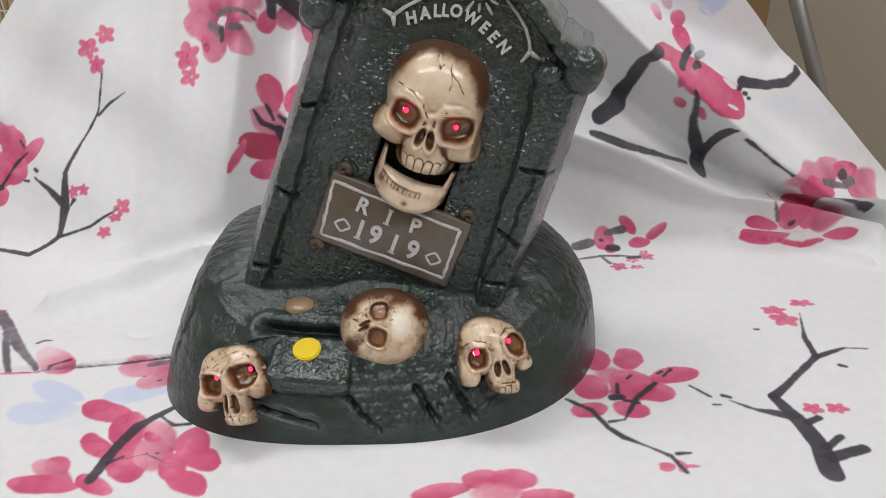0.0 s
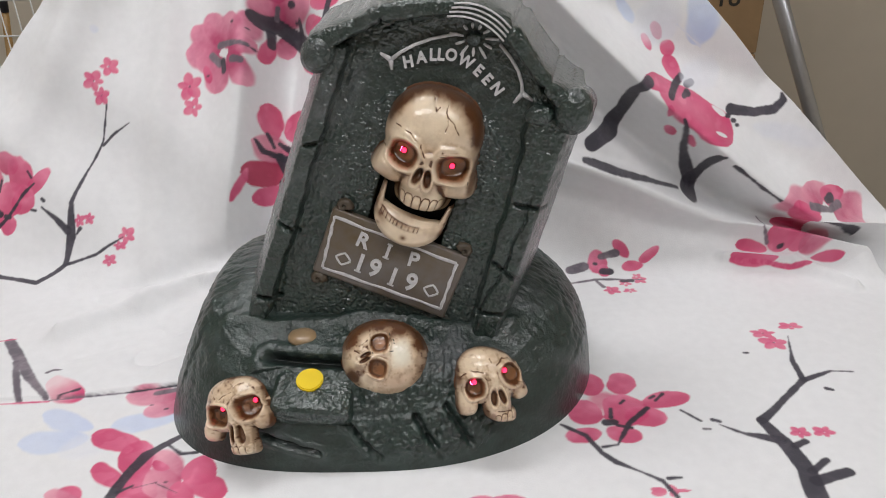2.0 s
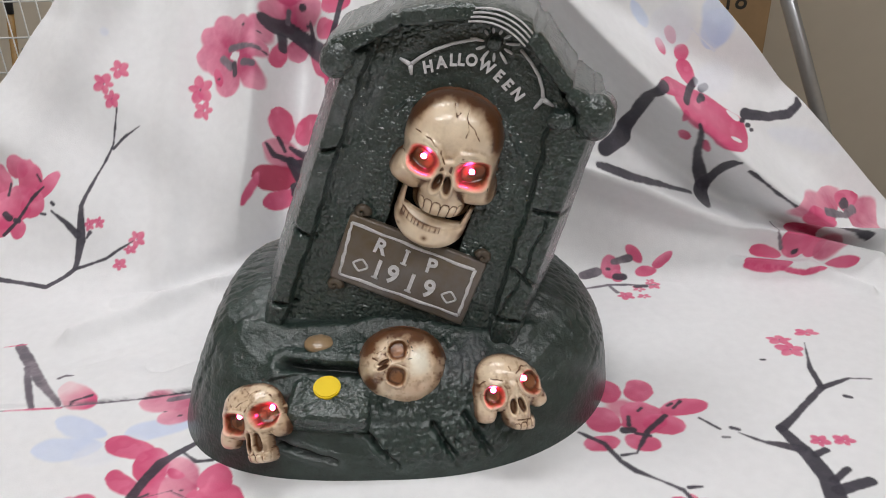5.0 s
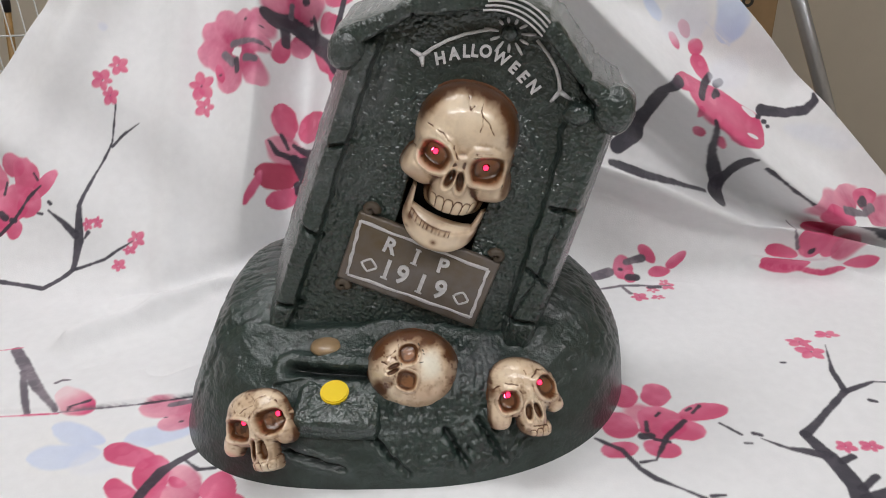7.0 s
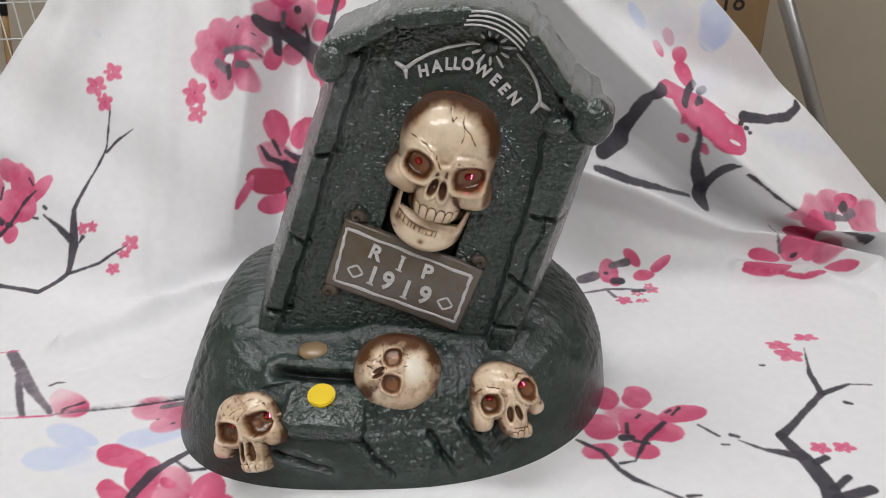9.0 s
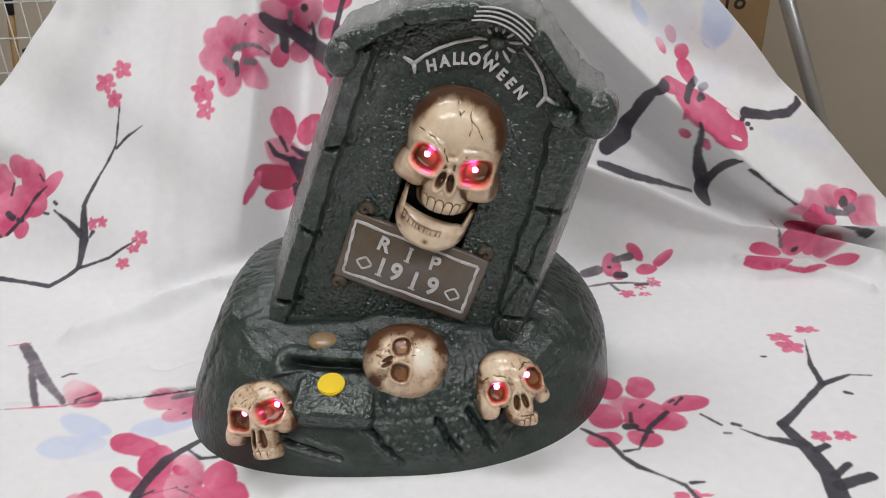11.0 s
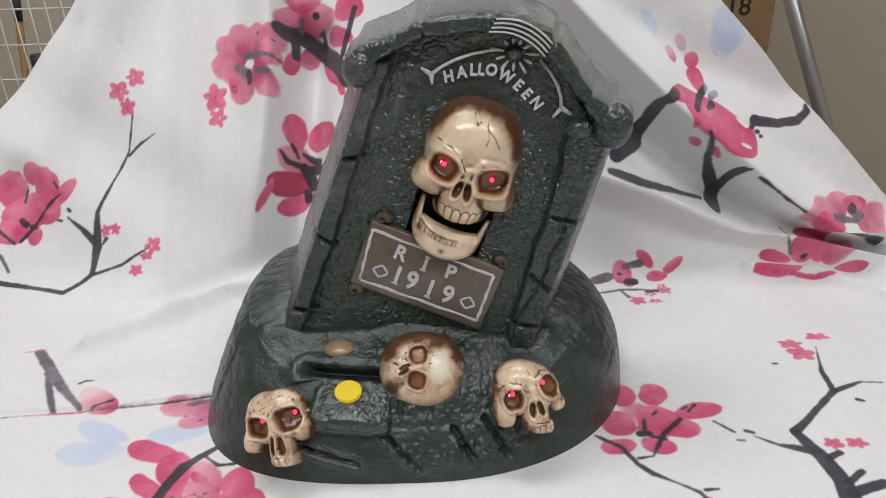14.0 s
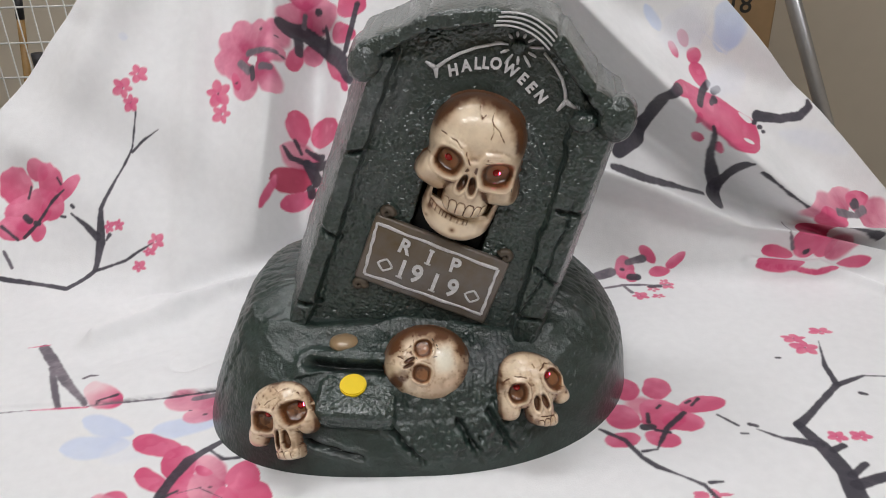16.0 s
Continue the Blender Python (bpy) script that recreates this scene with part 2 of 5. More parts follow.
def cloth_length(x):
    """How far the cloth runs up from the bend before it turns over its top edge."""
    top = np.minimum(np.minimum(0.228 + 1.20 * (x + 0.349), 0.205 - 1.06 * (x - 0.232)), 0.40 + 0 * x)
    top = np.maximum(top, 0.012)
    a = cloth_angle(x)
    arc_z = CLOTH_RADIUS * (1 - np.cos(a))
    low = CLOTH_RADIUS * np.arccos(np.clip(1 - top / CLOTH_RADIUS, -1, 1))
    return np.where(top < arc_z, low, CLOTH_RADIUS * a + (top - arc_z) / np.sin(a))


def cloth_surface(X, S, over):
    """Place of the cloth at x and s, the way along it from the front; over: how far past its top edge."""
    a = cloth_angle(X)
    d = np.maximum(S - CLOTH_BEND, 0)
    phi = np.minimum(d / CLOTH_RADIUS, a)
    rest = np.maximum(d - CLOTH_RADIUS * a, 0)
    Y = np.minimum(S, CLOTH_BEND) + CLOTH_RADIUS * np.sin(phi) + rest * np.cos(a)
    Z = CLOTH_RADIUS * (1 - np.cos(phi)) + rest * np.sin(a)
    # turned-over hem at the top edge
    turn = np.minimum(over / 0.008, np.pi * 0.75)
    Y = Y + 0.008 * np.sin(turn) * np.sin(a) + np.maximum(over - 0.019, 0) * 0.75
    Z = Z - 0.008 * (1 - np.cos(turn)) - np.maximum(over - 0.019, 0) * 0.66
    # folded edge lying on the table, beside and behind the ornament
    seam = np.interp(X, [-0.6, -0.333, -0.256, -0.185, -0.1, 0.0], [0.400, 0.407, 0.410, 0.422, 0.44, 0.46])
    side = 1 - smooth(-0.13, -0.08, X)
    lip = side * (0.0024 * smooth(0.0, 0.0010, S - seam) + 0.003 * np.exp(-((S - seam - 0.02) / 0.018) ** 2))
    up = lip * smooth(0.62, 0.56, S)
    for line, height, *widths in FOLDS:
        up = up + ridge(X, S, line, height, *(widths if len(widths) > 1 else widths * 2))
    back = smooth(CLOTH_BEND - 0.03, CLOTH_BEND + 0.05, S)
    up = up + back * 0.004 * np.sin(31 * X + 5 * np.sin(9 * S) + 2.0) * np.sin(6 * S + 9 * X)
    up = up + 0.0016 * smooth(0.44, 0.55, S) * np.sin(60 * X + 25 * S) * np.sin(33 * S - 14 * X)
    n_y, n_z = -np.sin(phi), np.cos(phi)
    return X, Y + up * n_y, np.maximum(Z + up * n_z, 0.0 + 0 * Z)


def cloth_grid():
    xs = np.concatenate([np.linspace(-0.9, -0.45, 24)[:-1], np.linspace(-0.45, 0.42, 1080), np.linspace(0.42, 0.95, 24)[1:]])
    front = np.concatenate([np.linspace(-0.35, 0.26, 24)[:-1], np.linspace(0.26, CLOTH_BEND, 330)])
    rise = np.linspace(0, 1, 420)[1:]
    hem = np.linspace(0, 0.085, 16)[1:]
    length = cloth_length(xs)
    S = np.concatenate([np.repeat(front[:, None], len(xs), 1), CLOTH_BEND + rise[:, None] * length[None, :],
                        np.repeat((CLOTH_BEND + length)[None, :], len(hem), 0)])
    over = np.zeros_like(S)
    over[-len(hem):] = hem[:, None] * np.clip(length[None, :] / 0.1, 0.05, 1)
    X = np.repeat(xs[None, :], len(S), 0)
    return X, S, over

CX, CS, COVER = cloth_grid()
PRINT = np.empty((*CX.shape, 3))
PRINT[:] = (0.775, 0.775, 0.785)
TONES = {"rose": ((0.60, 0.060, 0.165), (0.76, 0.20, 0.33)), "soft": ((0.80, 0.40, 0.47), (0.66, 0.12, 0.24)), 
         "deepwash": ((0.46, 0.040, 0.13), (0.78, 0.30, 0.42)), "wash": ((0.50, 0.055, 0.15), (0.80, 0.36, 0.46)), "crimson": ((0.42, 0.020, 0.075), (0.52, 0.05, 0.12)), "bud": ((0.64, 0.07, 0.19), (0.80, 0.60, 0.63)), "white": ((0.77, 0.77, 0.78), (0.77, 0.77, 0.78)),
         "small": ((0.66, 0.10, 0.22), (0.72, 0.2, 0.3)), "blue": ((0.52, 0.60, 0.80), (0.60, 0.67, 0.82)), "mist": ((0.70, 0.72, 0.80), (0.74, 0.75, 0.80)),
         "ink": ((0.032, 0.028, 0.042), (0.075, 0.065, 0.085)), "inkwash": ((0.12, 0.10, 0.125), (0.25, 0.21, 0.24))}
STAIN = rough_noise(CX * 70, CS * 70, 5, 3)
FINE = rough_noise(CX * 420, CS * 420, 8, 2)


def window_of(x, s, r):
    """The stretch of the cloth round a place, to print on it alone."""
    c0, c1 = np.searchsorted(CX[0], [x - r, x + r])
    near = np.nonzero((np.abs(CS[:, (c0 + c1) // 2 if c1 > c0 else min(c0, CX.shape[1] - 1)] - s) < r + 0.02))[0]
    if not len(near) or c1 <= c0:
        return None
    return slice(near[0], near[-1] + 1), slice(c0, c1)


def lay(w, cover, tone):
    PRINT[w] = PRINT[w] * (1 - cover[..., None]) + tone * cover[..., None]


def petal(x, s, rx, rs, turn, style, strength=1.0):
    """A brushed petal or leaf: an uneven oval, its tone washing out along it."""
    w = window_of(x, s, max(rx, rs) * 1.35)
    if w is None:
        return
    r = math.hypot(rx, rs) / 1.414
    c, k = math.cos(radians(turn)), math.sin(radians(turn))
    a, b = (CX[w] - x), (CS[w] - s)
    u, v = (a * c + b * k) / rx, (-a * k + b * c) / rs
    d = np.hypot(u, v) + 0.22 * STAIN[w] + 0.04 * FINE[w] - 0.06 * u + 0.10 * np.abs(v) * u
    wash = style in ("soft", "blue", "mist", "inkwash")
    edge = (0.35 if wash else 0.05) + 0.0009 / r
    cover = smooth(1.0, 1.0 - edge, d) * strength * (0.85 if style in ("blue", "mist") else 0.95 if not wash else 0.9)
    t = np.clip(0.5 + 0.5 * v + 0.9 * STAIN[w], 0, 1)[..., None]
    t = t ** 1.6 if style == "rose" else t
    tone = np.array(TONES[style][0]) * (1 - t) + np.array(TONES[style][1]) * t
    lay(w, cover, tone)

def leaf(bx, bs, tx, ts, hx, hs, style):
    """A petal brushed from its foot (bx, bs) to its tip, with half width (hx, hs); its tone thins towards one end."""
    mx, ms = (bx + tx) / 2, (bs + ts) / 2
    ax, as_ = (tx - bx) / 2, (ts - bs) / 2
    w = window_of(mx, ms, max(abs(ax) + abs(hx), abs(as_) + abs(hs)) * 1.3 + 0.002)
    det = ax * hs - as_ * hx
    if w is None or abs(det) < 1e-9:
        return
    dx, ds = CX[w] - mx, CS[w] - ms
    dx, ds = dx + 0.0022 * STAIN[w], ds + 0.0022 * np.roll(STAIN[w], 7, 1)
    k, q = (dx * hs - ds * hx) / det, (ax * ds - as_ * dx) / det
    wide = np.clip(1 - np.abs(k) ** 2.6, 0, 1) ** 0.62 * (0.92 + 0.18 * k)
    size = min(math.hypot(ax, as_), math.hypot(hx, hs))
    soft = 0.0011 / size + {"wash": 0.16, "deepwash": 0.16, "bud": 0.12, "blue": 0.22, "mist": 0.6}.get(style, 0.02)
    d = np.abs(q) - wide + np.maximum(np.abs(k) - 1, 0) * 4
    cover = smooth(soft * 0.6, -soft * 0.6, d) * {"mist": 0.55, "blue": 0.75, "wash": 0.93}.get(style, 0.97)
    t = 0.45 + 0.42 * k + 0.55 * STAIN[w] + 0.10 * FINE[w]
    if style in ("rose", "crimson"):
        t = 0.25 - 0.30 * k + 0.5 * STAIN[w] + 0.35 * smooth(0.55, 0.9, np.abs(STAIN[w] * 2))
    if style == "bud":
        t = 0.45 + 0.55 * k + 0.3 * q + 0.4 * STAIN[w]
    t = np.clip(t, 0, 1)[..., None]
    lay(w, cover, np.array(TONES[style][0]) * (1 - t) + np.array(TONES[style][1]) * t)



def blossom(x, s, rx, rs, turn, style, petals):
    """A small five-petalled blossom with a dark eye."""
    for k in range(petals):
        a = radians(turn + 360 * k / petals)
        size = 0.46 + 0.08 * math.sin(k * 2.4 + turn)
        deg = math.degrees(math.atan2(math.sin(a) * rs, math.cos(a) * rx))
        r = (rx * abs(math.cos(a)) + rs * abs(math.sin(a)))
        petal(x + 0.56 * rx * math.cos(a), s + 0.56 * rs * math.sin(a), max(0.46 * r, 0.002), max(size * 0.74 * (rx * abs(math.sin(a)) + rs * abs(math.cos(a))), 0.0015), deg, style)
    petal(x, s, rx * 0.12, rs * 0.12, 0, "ink")


def twig(points, style):
    """A brushed stroke, or the seam's painted shadow line, through (x, s, half width)."""
    xs, ss = [p[0] for p in points], [p[1] for p in points]
    x, s = (min(xs) + max(xs)) / 2, (min(ss) + max(ss)) / 2
    w = window_of(x, s, max(max(xs) - min(xs), max(ss) - min(ss)) / 2 + 0.025)
    if w is None:
        return
    X, S = CX[w], CS[w]
    d = np.full(X.shape, 9.0)
    for (x0, s0, r0), (x1, s1, r1) in zip(points, points[1:]):
        dx, ds = x1 - x0, s1 - s0
        k = np.clip(((X - x0) * dx + (S - s0) * ds) / max(dx * dx + ds * ds, 1e-12), 0, 1)
        d = np.minimum(d, np.hypot(X - x0 - k * dx, S - s0 - k * ds) - (r0 + k * (r1 - r0)))
    d = d + 0.0011 * STAIN[w] + 0.0004 * FINE[w]
    cover = smooth(0.0006, -0.0006, d) * 0.97
    t = np.clip(0.35 + 1.2 * STAIN[w] + 0.5 * FINE[w], 0, 1)[..., None]
    lay(w, cover, np.array(TONES[style][0]) * (1 - t) + np.array(TONES[style][1]) * t)


petal(-0.3118, 0.8000, 0.0042, 0.0048, 0, "mist")
petal(-0.3879, 0.6781, 0.0117, 0.0110, -30, "rose")
petal(-0.4096, 0.6656, 0.0167, 0.0184, 10, "rose")
petal(-0.3757, 0.6658, 0.0121, 0.0196, 10, "rose")
petal(-0.3963, 0.6436, 0.0245, 0.0178, 20, "rose")
petal(-0.4097, 0.6259, 0.0163, 0.0124, 0, "rose")
petal(-0.3872, 0.6226, 0.0072, 0.0100, 0, "rose")
petal(-0.3601, 0.6598, 0.0067, 0.0173, -40, "rose")
petal(-0.3738, 0.6445, 0.0111, 0.0134, -30, "rose")
petal(0.1055, 0.3915, 0.0134, 0.0127, 0, "soft")
petal(0.1198, 0.4101, 0.0103, 0.0135, -20, "rose")
petal(0.0968, 0.4112, 0.0115, 0.0136, 20, "rose")
petal(0.1154, 0.3836, 0.0153, 0.0168, -10, "rose")
petal(0.0902, 0.3819, 0.0124, 0.0123, 10, "rose")
petal(0.1450, 0.3921, 0.0170, 0.0081, 12, "rose")
petal(0.1289, 0.3757, 0.0144, 0.0098, -10, "rose")
petal(0.1100, 0.3594, 0.0119, 0.0082, -10, "rose")
petal(0.0852, 0.3594, 0.0133, 0.0072, 8, "rose")
petal(0.1338, 0.5743, 0.0096, 0.0127, 0, "rose")
petal(0.1563, 0.5860, 0.0054, 0.0101, 35, "rose")
petal(0.1801, 0.5796, 0.0127, 0.0048, 38, "rose")
petal(0.1633, 0.5680, 0.0096, 0.0060, 10, "rose")
petal(0.1384, 0.5649, 0.0057, 0.0084, 0, "rose")
petal(0.1855, 0.7723, 0.0048, 0.0087, 25, "rose")
petal(0.1954, 0.7573, 0.0071, 0.0075, 0, "rose")
petal(0.1764, 0.7630, 0.0042, 0.0091, 25, "rose")
petal(-0.0053, 0.2965, 0.0175, 0.0064, 10, "rose")
petal(0.0175, 0.3050, 0.0127, 0.0075, 10, "rose")
petal(0.0349, 0.3044, 0.0145, 0.0083, -10, "rose")
petal(0.0257, 0.2946, 0.0186, 0.0087, 0, "soft")
petal(0.0500, 0.2917, 0.0154, 0.0063, 0, "rose")
blossom(-0.2991, 0.7655, 0.0081, 0.0085, 38, "small", 5)
blossom(-0.3120, 0.7519, 0.0089, 0.0091, 65, "small", 5)
blossom(-0.3052, 0.7384, 0.0067, 0.0082, 19, "small", 5)
blossom(-0.2261, 0.7453, 0.0098, 0.0131, 31, "small", 5)
blossom(-0.2223, 0.7255, 0.0082, 0.0089, 1, "small", 5)
blossom(-0.3220, 0.6243, 0.0046, 0.0060, 34, "small", 5)
blossom(-0.3130, 0.6259, 0.0045, 0.0056, 16, "small", 5)
blossom(-0.2807, 0.6103, 0.0068, 0.0081, 46, "small", 5)
blossom(-0.2859, 0.6014, 0.0057, 0.0041, 34, "small", 5)
blossom(-0.2939, 0.5872, 0.0059, 0.0059, 52, "small", 5)
blossom(0.2383, 0.4659, 0.0095, 0.0052, 6, "small", 5)
blossom(0.2622, 0.4738, 0.0096, 0.0045, 54, "small", 5)
blossom(0.2416, 0.4532, 0.0097, 0.0085, 9, "small", 5)
blossom(0.2194, 0.3569, 0.0062, 0.0051, 48, "small", 5)
blossom(0.2344, 0.3568, 0.0069, 0.0046, 61, "small", 5)
blossom(0.1393, 0.5344, 0.0069, 0.0063, 39, "small", 5)
blossom(0.1528, 0.5448, 0.0056, 0.0056, 56, "small", 5)
blossom(0.1663, 0.5507, 0.0061, 0.0065, 15, "small", 5)
blossom(0.1543, 0.5327, 0.0060, 0.0036, 54, "small", 5)
blossom(0.1652, 0.5555, 0.0048, 0.0044, 52, "small", 5)
blossom(0.1261, 0.3116, 0.0127, 0.0025, 71, "small", 5)
twig([(-0.3007, 0.73, 0.0006), (-0.3057, 0.6981, 0.001), (-0.3179, 0.6704, 0.0014), (-0.3293, 0.6411, 0.0021), (-0.3294, 0.6108, 0.0043), (-0.3342, 0.5851, 0.0023), (-0.3535, 0.5657, 0.0026), (-0.3933, 0.5749, 0.0023), (-0.4198, 0.5806, 0.0021)], "ink")
twig([(-0.2811, 0.7135, 0.0006), (-0.296, 0.7035, 0.001), (-0.3057, 0.6941, 0.0015)], "ink")
twig([(-0.3561, 0.6376, 0.0006), (-0.3424, 0.6262, 0.0023), (-0.3324, 0.6155, 0.0035)], "ink")
twig([(-0.3342, 0.5851, 0.0016), (-0.3064, 0.5933, 0.0013), (-0.2835, 0.609, 0.0007)], "ink")
twig([(-0.4162, 0.6055, 0.0008), (-0.4075, 0.5898, 0.0013)], "inkwash")
twig([(-0.3242, 0.6128, 0.001), (-0.3211, 0.6175, 0.002)], "ink")
twig([(0.2552, 0.4613, 0.0006), (0.2458, 0.43, 0.0015), (0.2441, 0.4087, 0.0019)], "ink")
twig([(0.2817, 0.4164, 0.0007), (0.2668, 0.4178, 0.0012), (0.2441, 0.4087, 0.0019)], "ink")
twig([(0.2441, 0.4087, 0.0022), (0.2155, 0.382, 0.0022), (0.2006, 0.3688, 0.0028)], "ink")
twig([(0.2006, 0.3688, 0.003), (0.2061, 0.3493, 0.0049), (0.2103, 0.3261, 0.0054), (0.207, 0.3043, 0.0064)], "ink")
twig([(0.1727, 0.3662, 0.0006), (0.1851, 0.3573, 0.0019), (0.2048, 0.3504, 0.0037)], "ink")
twig([(0.2332, 0.3225, 0.003), (0.212, 0.3161, 0.0037)], "ink")
twig([(0.2254, 0.3329, 0.0016), (0.2125, 0.3237, 0.0023)], "ink")
twig([(0.2197, 0.3487, 0.002), (0.211, 0.3451, 0.002)], "ink")
twig([(0.0731, 0.37, 0.0013), (0.087, 0.3593, 0.0017), (0.0938, 0.344, 0.0018), (0.1012, 0.3355, 0.0018), (0.1131, 0.3276, 0.0012), (0.1244, 0.3195, 0.0017), (0.1294, 0.3072, 0.0018)], "ink")
twig([(0.1282, 0.3211, 0.0015), (0.136, 0.3217, 0.0006)], "ink")
twig([(0.0957, 0.3488, 0.001), (0.1051, 0.3505, 0.001), (0.1164, 0.3697, 0.0015), (0.1314, 0.384, 0.0014)], "ink")
twig([(0.1525, 0.3808, 0.0007), (0.1622, 0.3699, 0.0009)], "ink")
twig([(0.17, 0.3707, 0.0017), (0.1737, 0.3689, 0.0017)], "ink")
twig([(0.1617, 0.3625, 0.0006), (0.1658, 0.3623, 0.0006)], "ink")
twig([(0.2158, 0.4417, 0.001), (0.2182, 0.4416, 0.001)], "ink")
twig([(0.2553, 0.399, 0.0014), (0.2584, 0.3976, 0.0014)], "ink")
twig([(0.1354, 0.3937, 0.0012), (0.1387, 0.3959, 0.0012)], "ink")
twig([(0.1384, 0.3912, 0.0009), (0.145, 0.398, 0.0009)], "ink")
twig([(0.1022, 0.3709, 0.0028), (0.107, 0.3712, 0.0026)], "ink")
twig([(0.1087, 0.3679, 0.0011), (0.117, 0.3654, 0.0009)], "ink")
twig([(0.1073, 0.3839, 0.0014), (0.106, 0.3756, 0.0013)], "ink")
twig([(0.1147, 0.3893, 0.0009), (0.1177, 0.3921, 0.0009)], "ink")
twig([(-0.3998, 0.6367, 0.0029), (-0.3955, 0.6328, 0.0029)], "ink")
twig([(-0.3902, 0.6307, 0.0021), (-0.387, 0.6301, 0.0021)], "ink")
twig([(-0.3986, 0.6543, 0.0018), (-0.3958, 0.6638, 0.0016)], "ink")
twig([(-0.3995, 0.6174, 0.001), (-0.39, 0.6281, 0.0013), (-0.3737, 0.6494, 0.0013), (-0.3627, 0.6589, 0.0008)], "ink")
twig([(-0.4194, 0.6279, 0.002), (-0.4051, 0.6155, 0.0013)], "ink")
twig([(-0.3687, 0.6702, 0.0006), (-0.3652, 0.6642, 0.001)], "ink")
twig([(-0.3554, 0.6447, 0.0013), (-0.3539, 0.643, 0.0013)], "ink")
twig([(-0.3659, 0.6355, 0.0008), (-0.3616, 0.6348, 0.0008)], "ink")
twig([(0.1105, 0.5672, 0.0047), (0.1225, 0.5712, 0.0047)], "inkwash")
twig([(0.1384, 0.5793, 0.003), (0.1509, 0.582, 0.0035)], "inkwash")
twig([(0.1054, 0.5466, 0.0013), (0.1307, 0.5526, 0.0017), (0.1686, 0.5505, 0.001)], "inkwash")
twig([(0.1382, 0.5643, 0.0039), (0.143, 0.5638, 0.0039)], "ink")
twig([(0.1514, 0.5487, 0.0027), (0.1596, 0.5492, 0.0027)], "ink")
twig([(0.1317, 0.5733, 0.0021), (0.133, 0.5728, 0.0021)], "ink")
twig([(0.1284, 0.5528, 0.0013), (0.1336, 0.5403, 0.002)], "inkwash")
leaf(-0.1960, 0.7733, -0.2226, 0.8024, 0.0101, 0.0078, "deepwash")
leaf(-0.1920, 0.7745, -0.2057, 0.8130, 0.0133, -0.0010, "deepwash")
leaf(-0.1888, 0.7733, -0.1807, 0.8046, 0.0141, -0.0066, "deepwash")
leaf(-0.1855, 0.7709, -0.1638, 0.8022, 0.0093, -0.0072, "deepwash")
leaf(-0.1863, 0.7685, -0.1638, 0.7805, 0.0040, -0.0108, "deepwash")
leaf(-0.1863, 0.7685, -0.1694, 0.7383, -0.0096, -0.0054, "deepwash")
leaf(-0.1960, 0.7697, -0.2009, 0.7347, -0.0137, 0.0049, "deepwash")
leaf(-0.1968, 0.7709, -0.2299, 0.7767, 0.0008, 0.0135, "deepwash")
leaf(-0.1960, 0.7697, -0.2202, 0.7639, -0.0044, 0.0096, "deepwash")
leaf(-0.2113, 0.7649, -0.2073, 0.7470, -0.0044, -0.0000, "rose")
twig([(-0.2049, 0.7721, 0.0036), (-0.1960, 0.7624, 0.0039)], "inkwash")
twig([(-0.1920, 0.7636, 0.0026), (-0.1912, 0.7540, 0.0026)], "ink")
twig([(-0.1960, 0.7793, 0.0033), (-0.1686, 0.7745, 0.0020)], "inkwash")
twig([(-0.1815, 0.7624, 0.0030), (-0.1734, 0.7600, 0.0025)], "inkwash")
twig([(-0.1686, 0.7889, 0.0014), (-0.1674, 0.7889, 0.0014)], "ink")
twig([(-0.1823, 0.7962, 0.0013), (-0.1811, 0.7962, 0.0013)], "ink")
twig([(-0.1654, 0.7733, 0.0009), (-0.1642, 0.7733, 0.0009)], "ink")
twig([(-0.2097, 0.7540, 0.0011), (-0.2085, 0.7540, 0.0011)], "ink")
leaf(-0.1468, 0.8034, -0.1605, 0.8251, 0.0125, 0.0126, "deepwash")
leaf(-0.1444, 0.8082, -0.1251, 0.8323, 0.0157, -0.0072, "deepwash")
leaf(-0.1468, 0.8227, -0.1436, 0.8492, 0.0190, 0.0012, "deepwash")
leaf(-0.1452, 0.7986, -0.1420, 0.7793, -0.0093, -0.0055, "deepwash")
leaf(-0.1541, 0.7938, -0.1597, 0.7648, -0.0060, -0.0018, "rose")
leaf(-0.1291, 0.7901, -0.1130, 0.7528, -0.0088, 0.0012, "rose")
leaf(-0.1202, 0.7974, -0.1041, 0.8070, 0.0093, -0.0102, "rose")
leaf(-0.1146, 0.8191, -0.0928, 0.8357, 0.0089, -0.0109, "rose")
leaf(-0.1146, 0.7636, -0.1097, 0.7444, -0.0040, 0.0000, "rose")
twig([(-0.1622, 0.8022, 0.0064), (-0.1492, 0.8058, 0.0068), (-0.1331, 0.7986, 0.0073), (-0.1162, 0.7781, 0.0072), (-0.1041, 0.7576, 0.0070)], "ink")
twig([(-0.1291, 0.8118, 0.0022), (-0.1283, 0.7938, 0.0028)], "ink")
twig([(-0.0976, 0.8263, 0.0025), (-0.1097, 0.7841, 0.0028)], "ink")
twig([(-0.1541, 0.7962, 0.0032), (-0.1541, 0.7853, 0.0028)], "ink")
twig([(-0.1468, 0.8191, 0.0018), (-0.1492, 0.8106, 0.0018)], "inkwash")
twig([(-0.1347, 0.8227, 0.0030), (-0.1335, 0.8227, 0.0030)], "ink")
twig([(-0.1323, 0.8106, 0.0017), (-0.1311, 0.8106, 0.0017)], "ink")
leaf(-0.1533, 0.6986, -0.1581, 0.7311, 0.0085, 0.0055, "rose")
leaf(-0.1444, 0.7022, -0.1210, 0.7203, 0.0117, -0.0115, "rose")
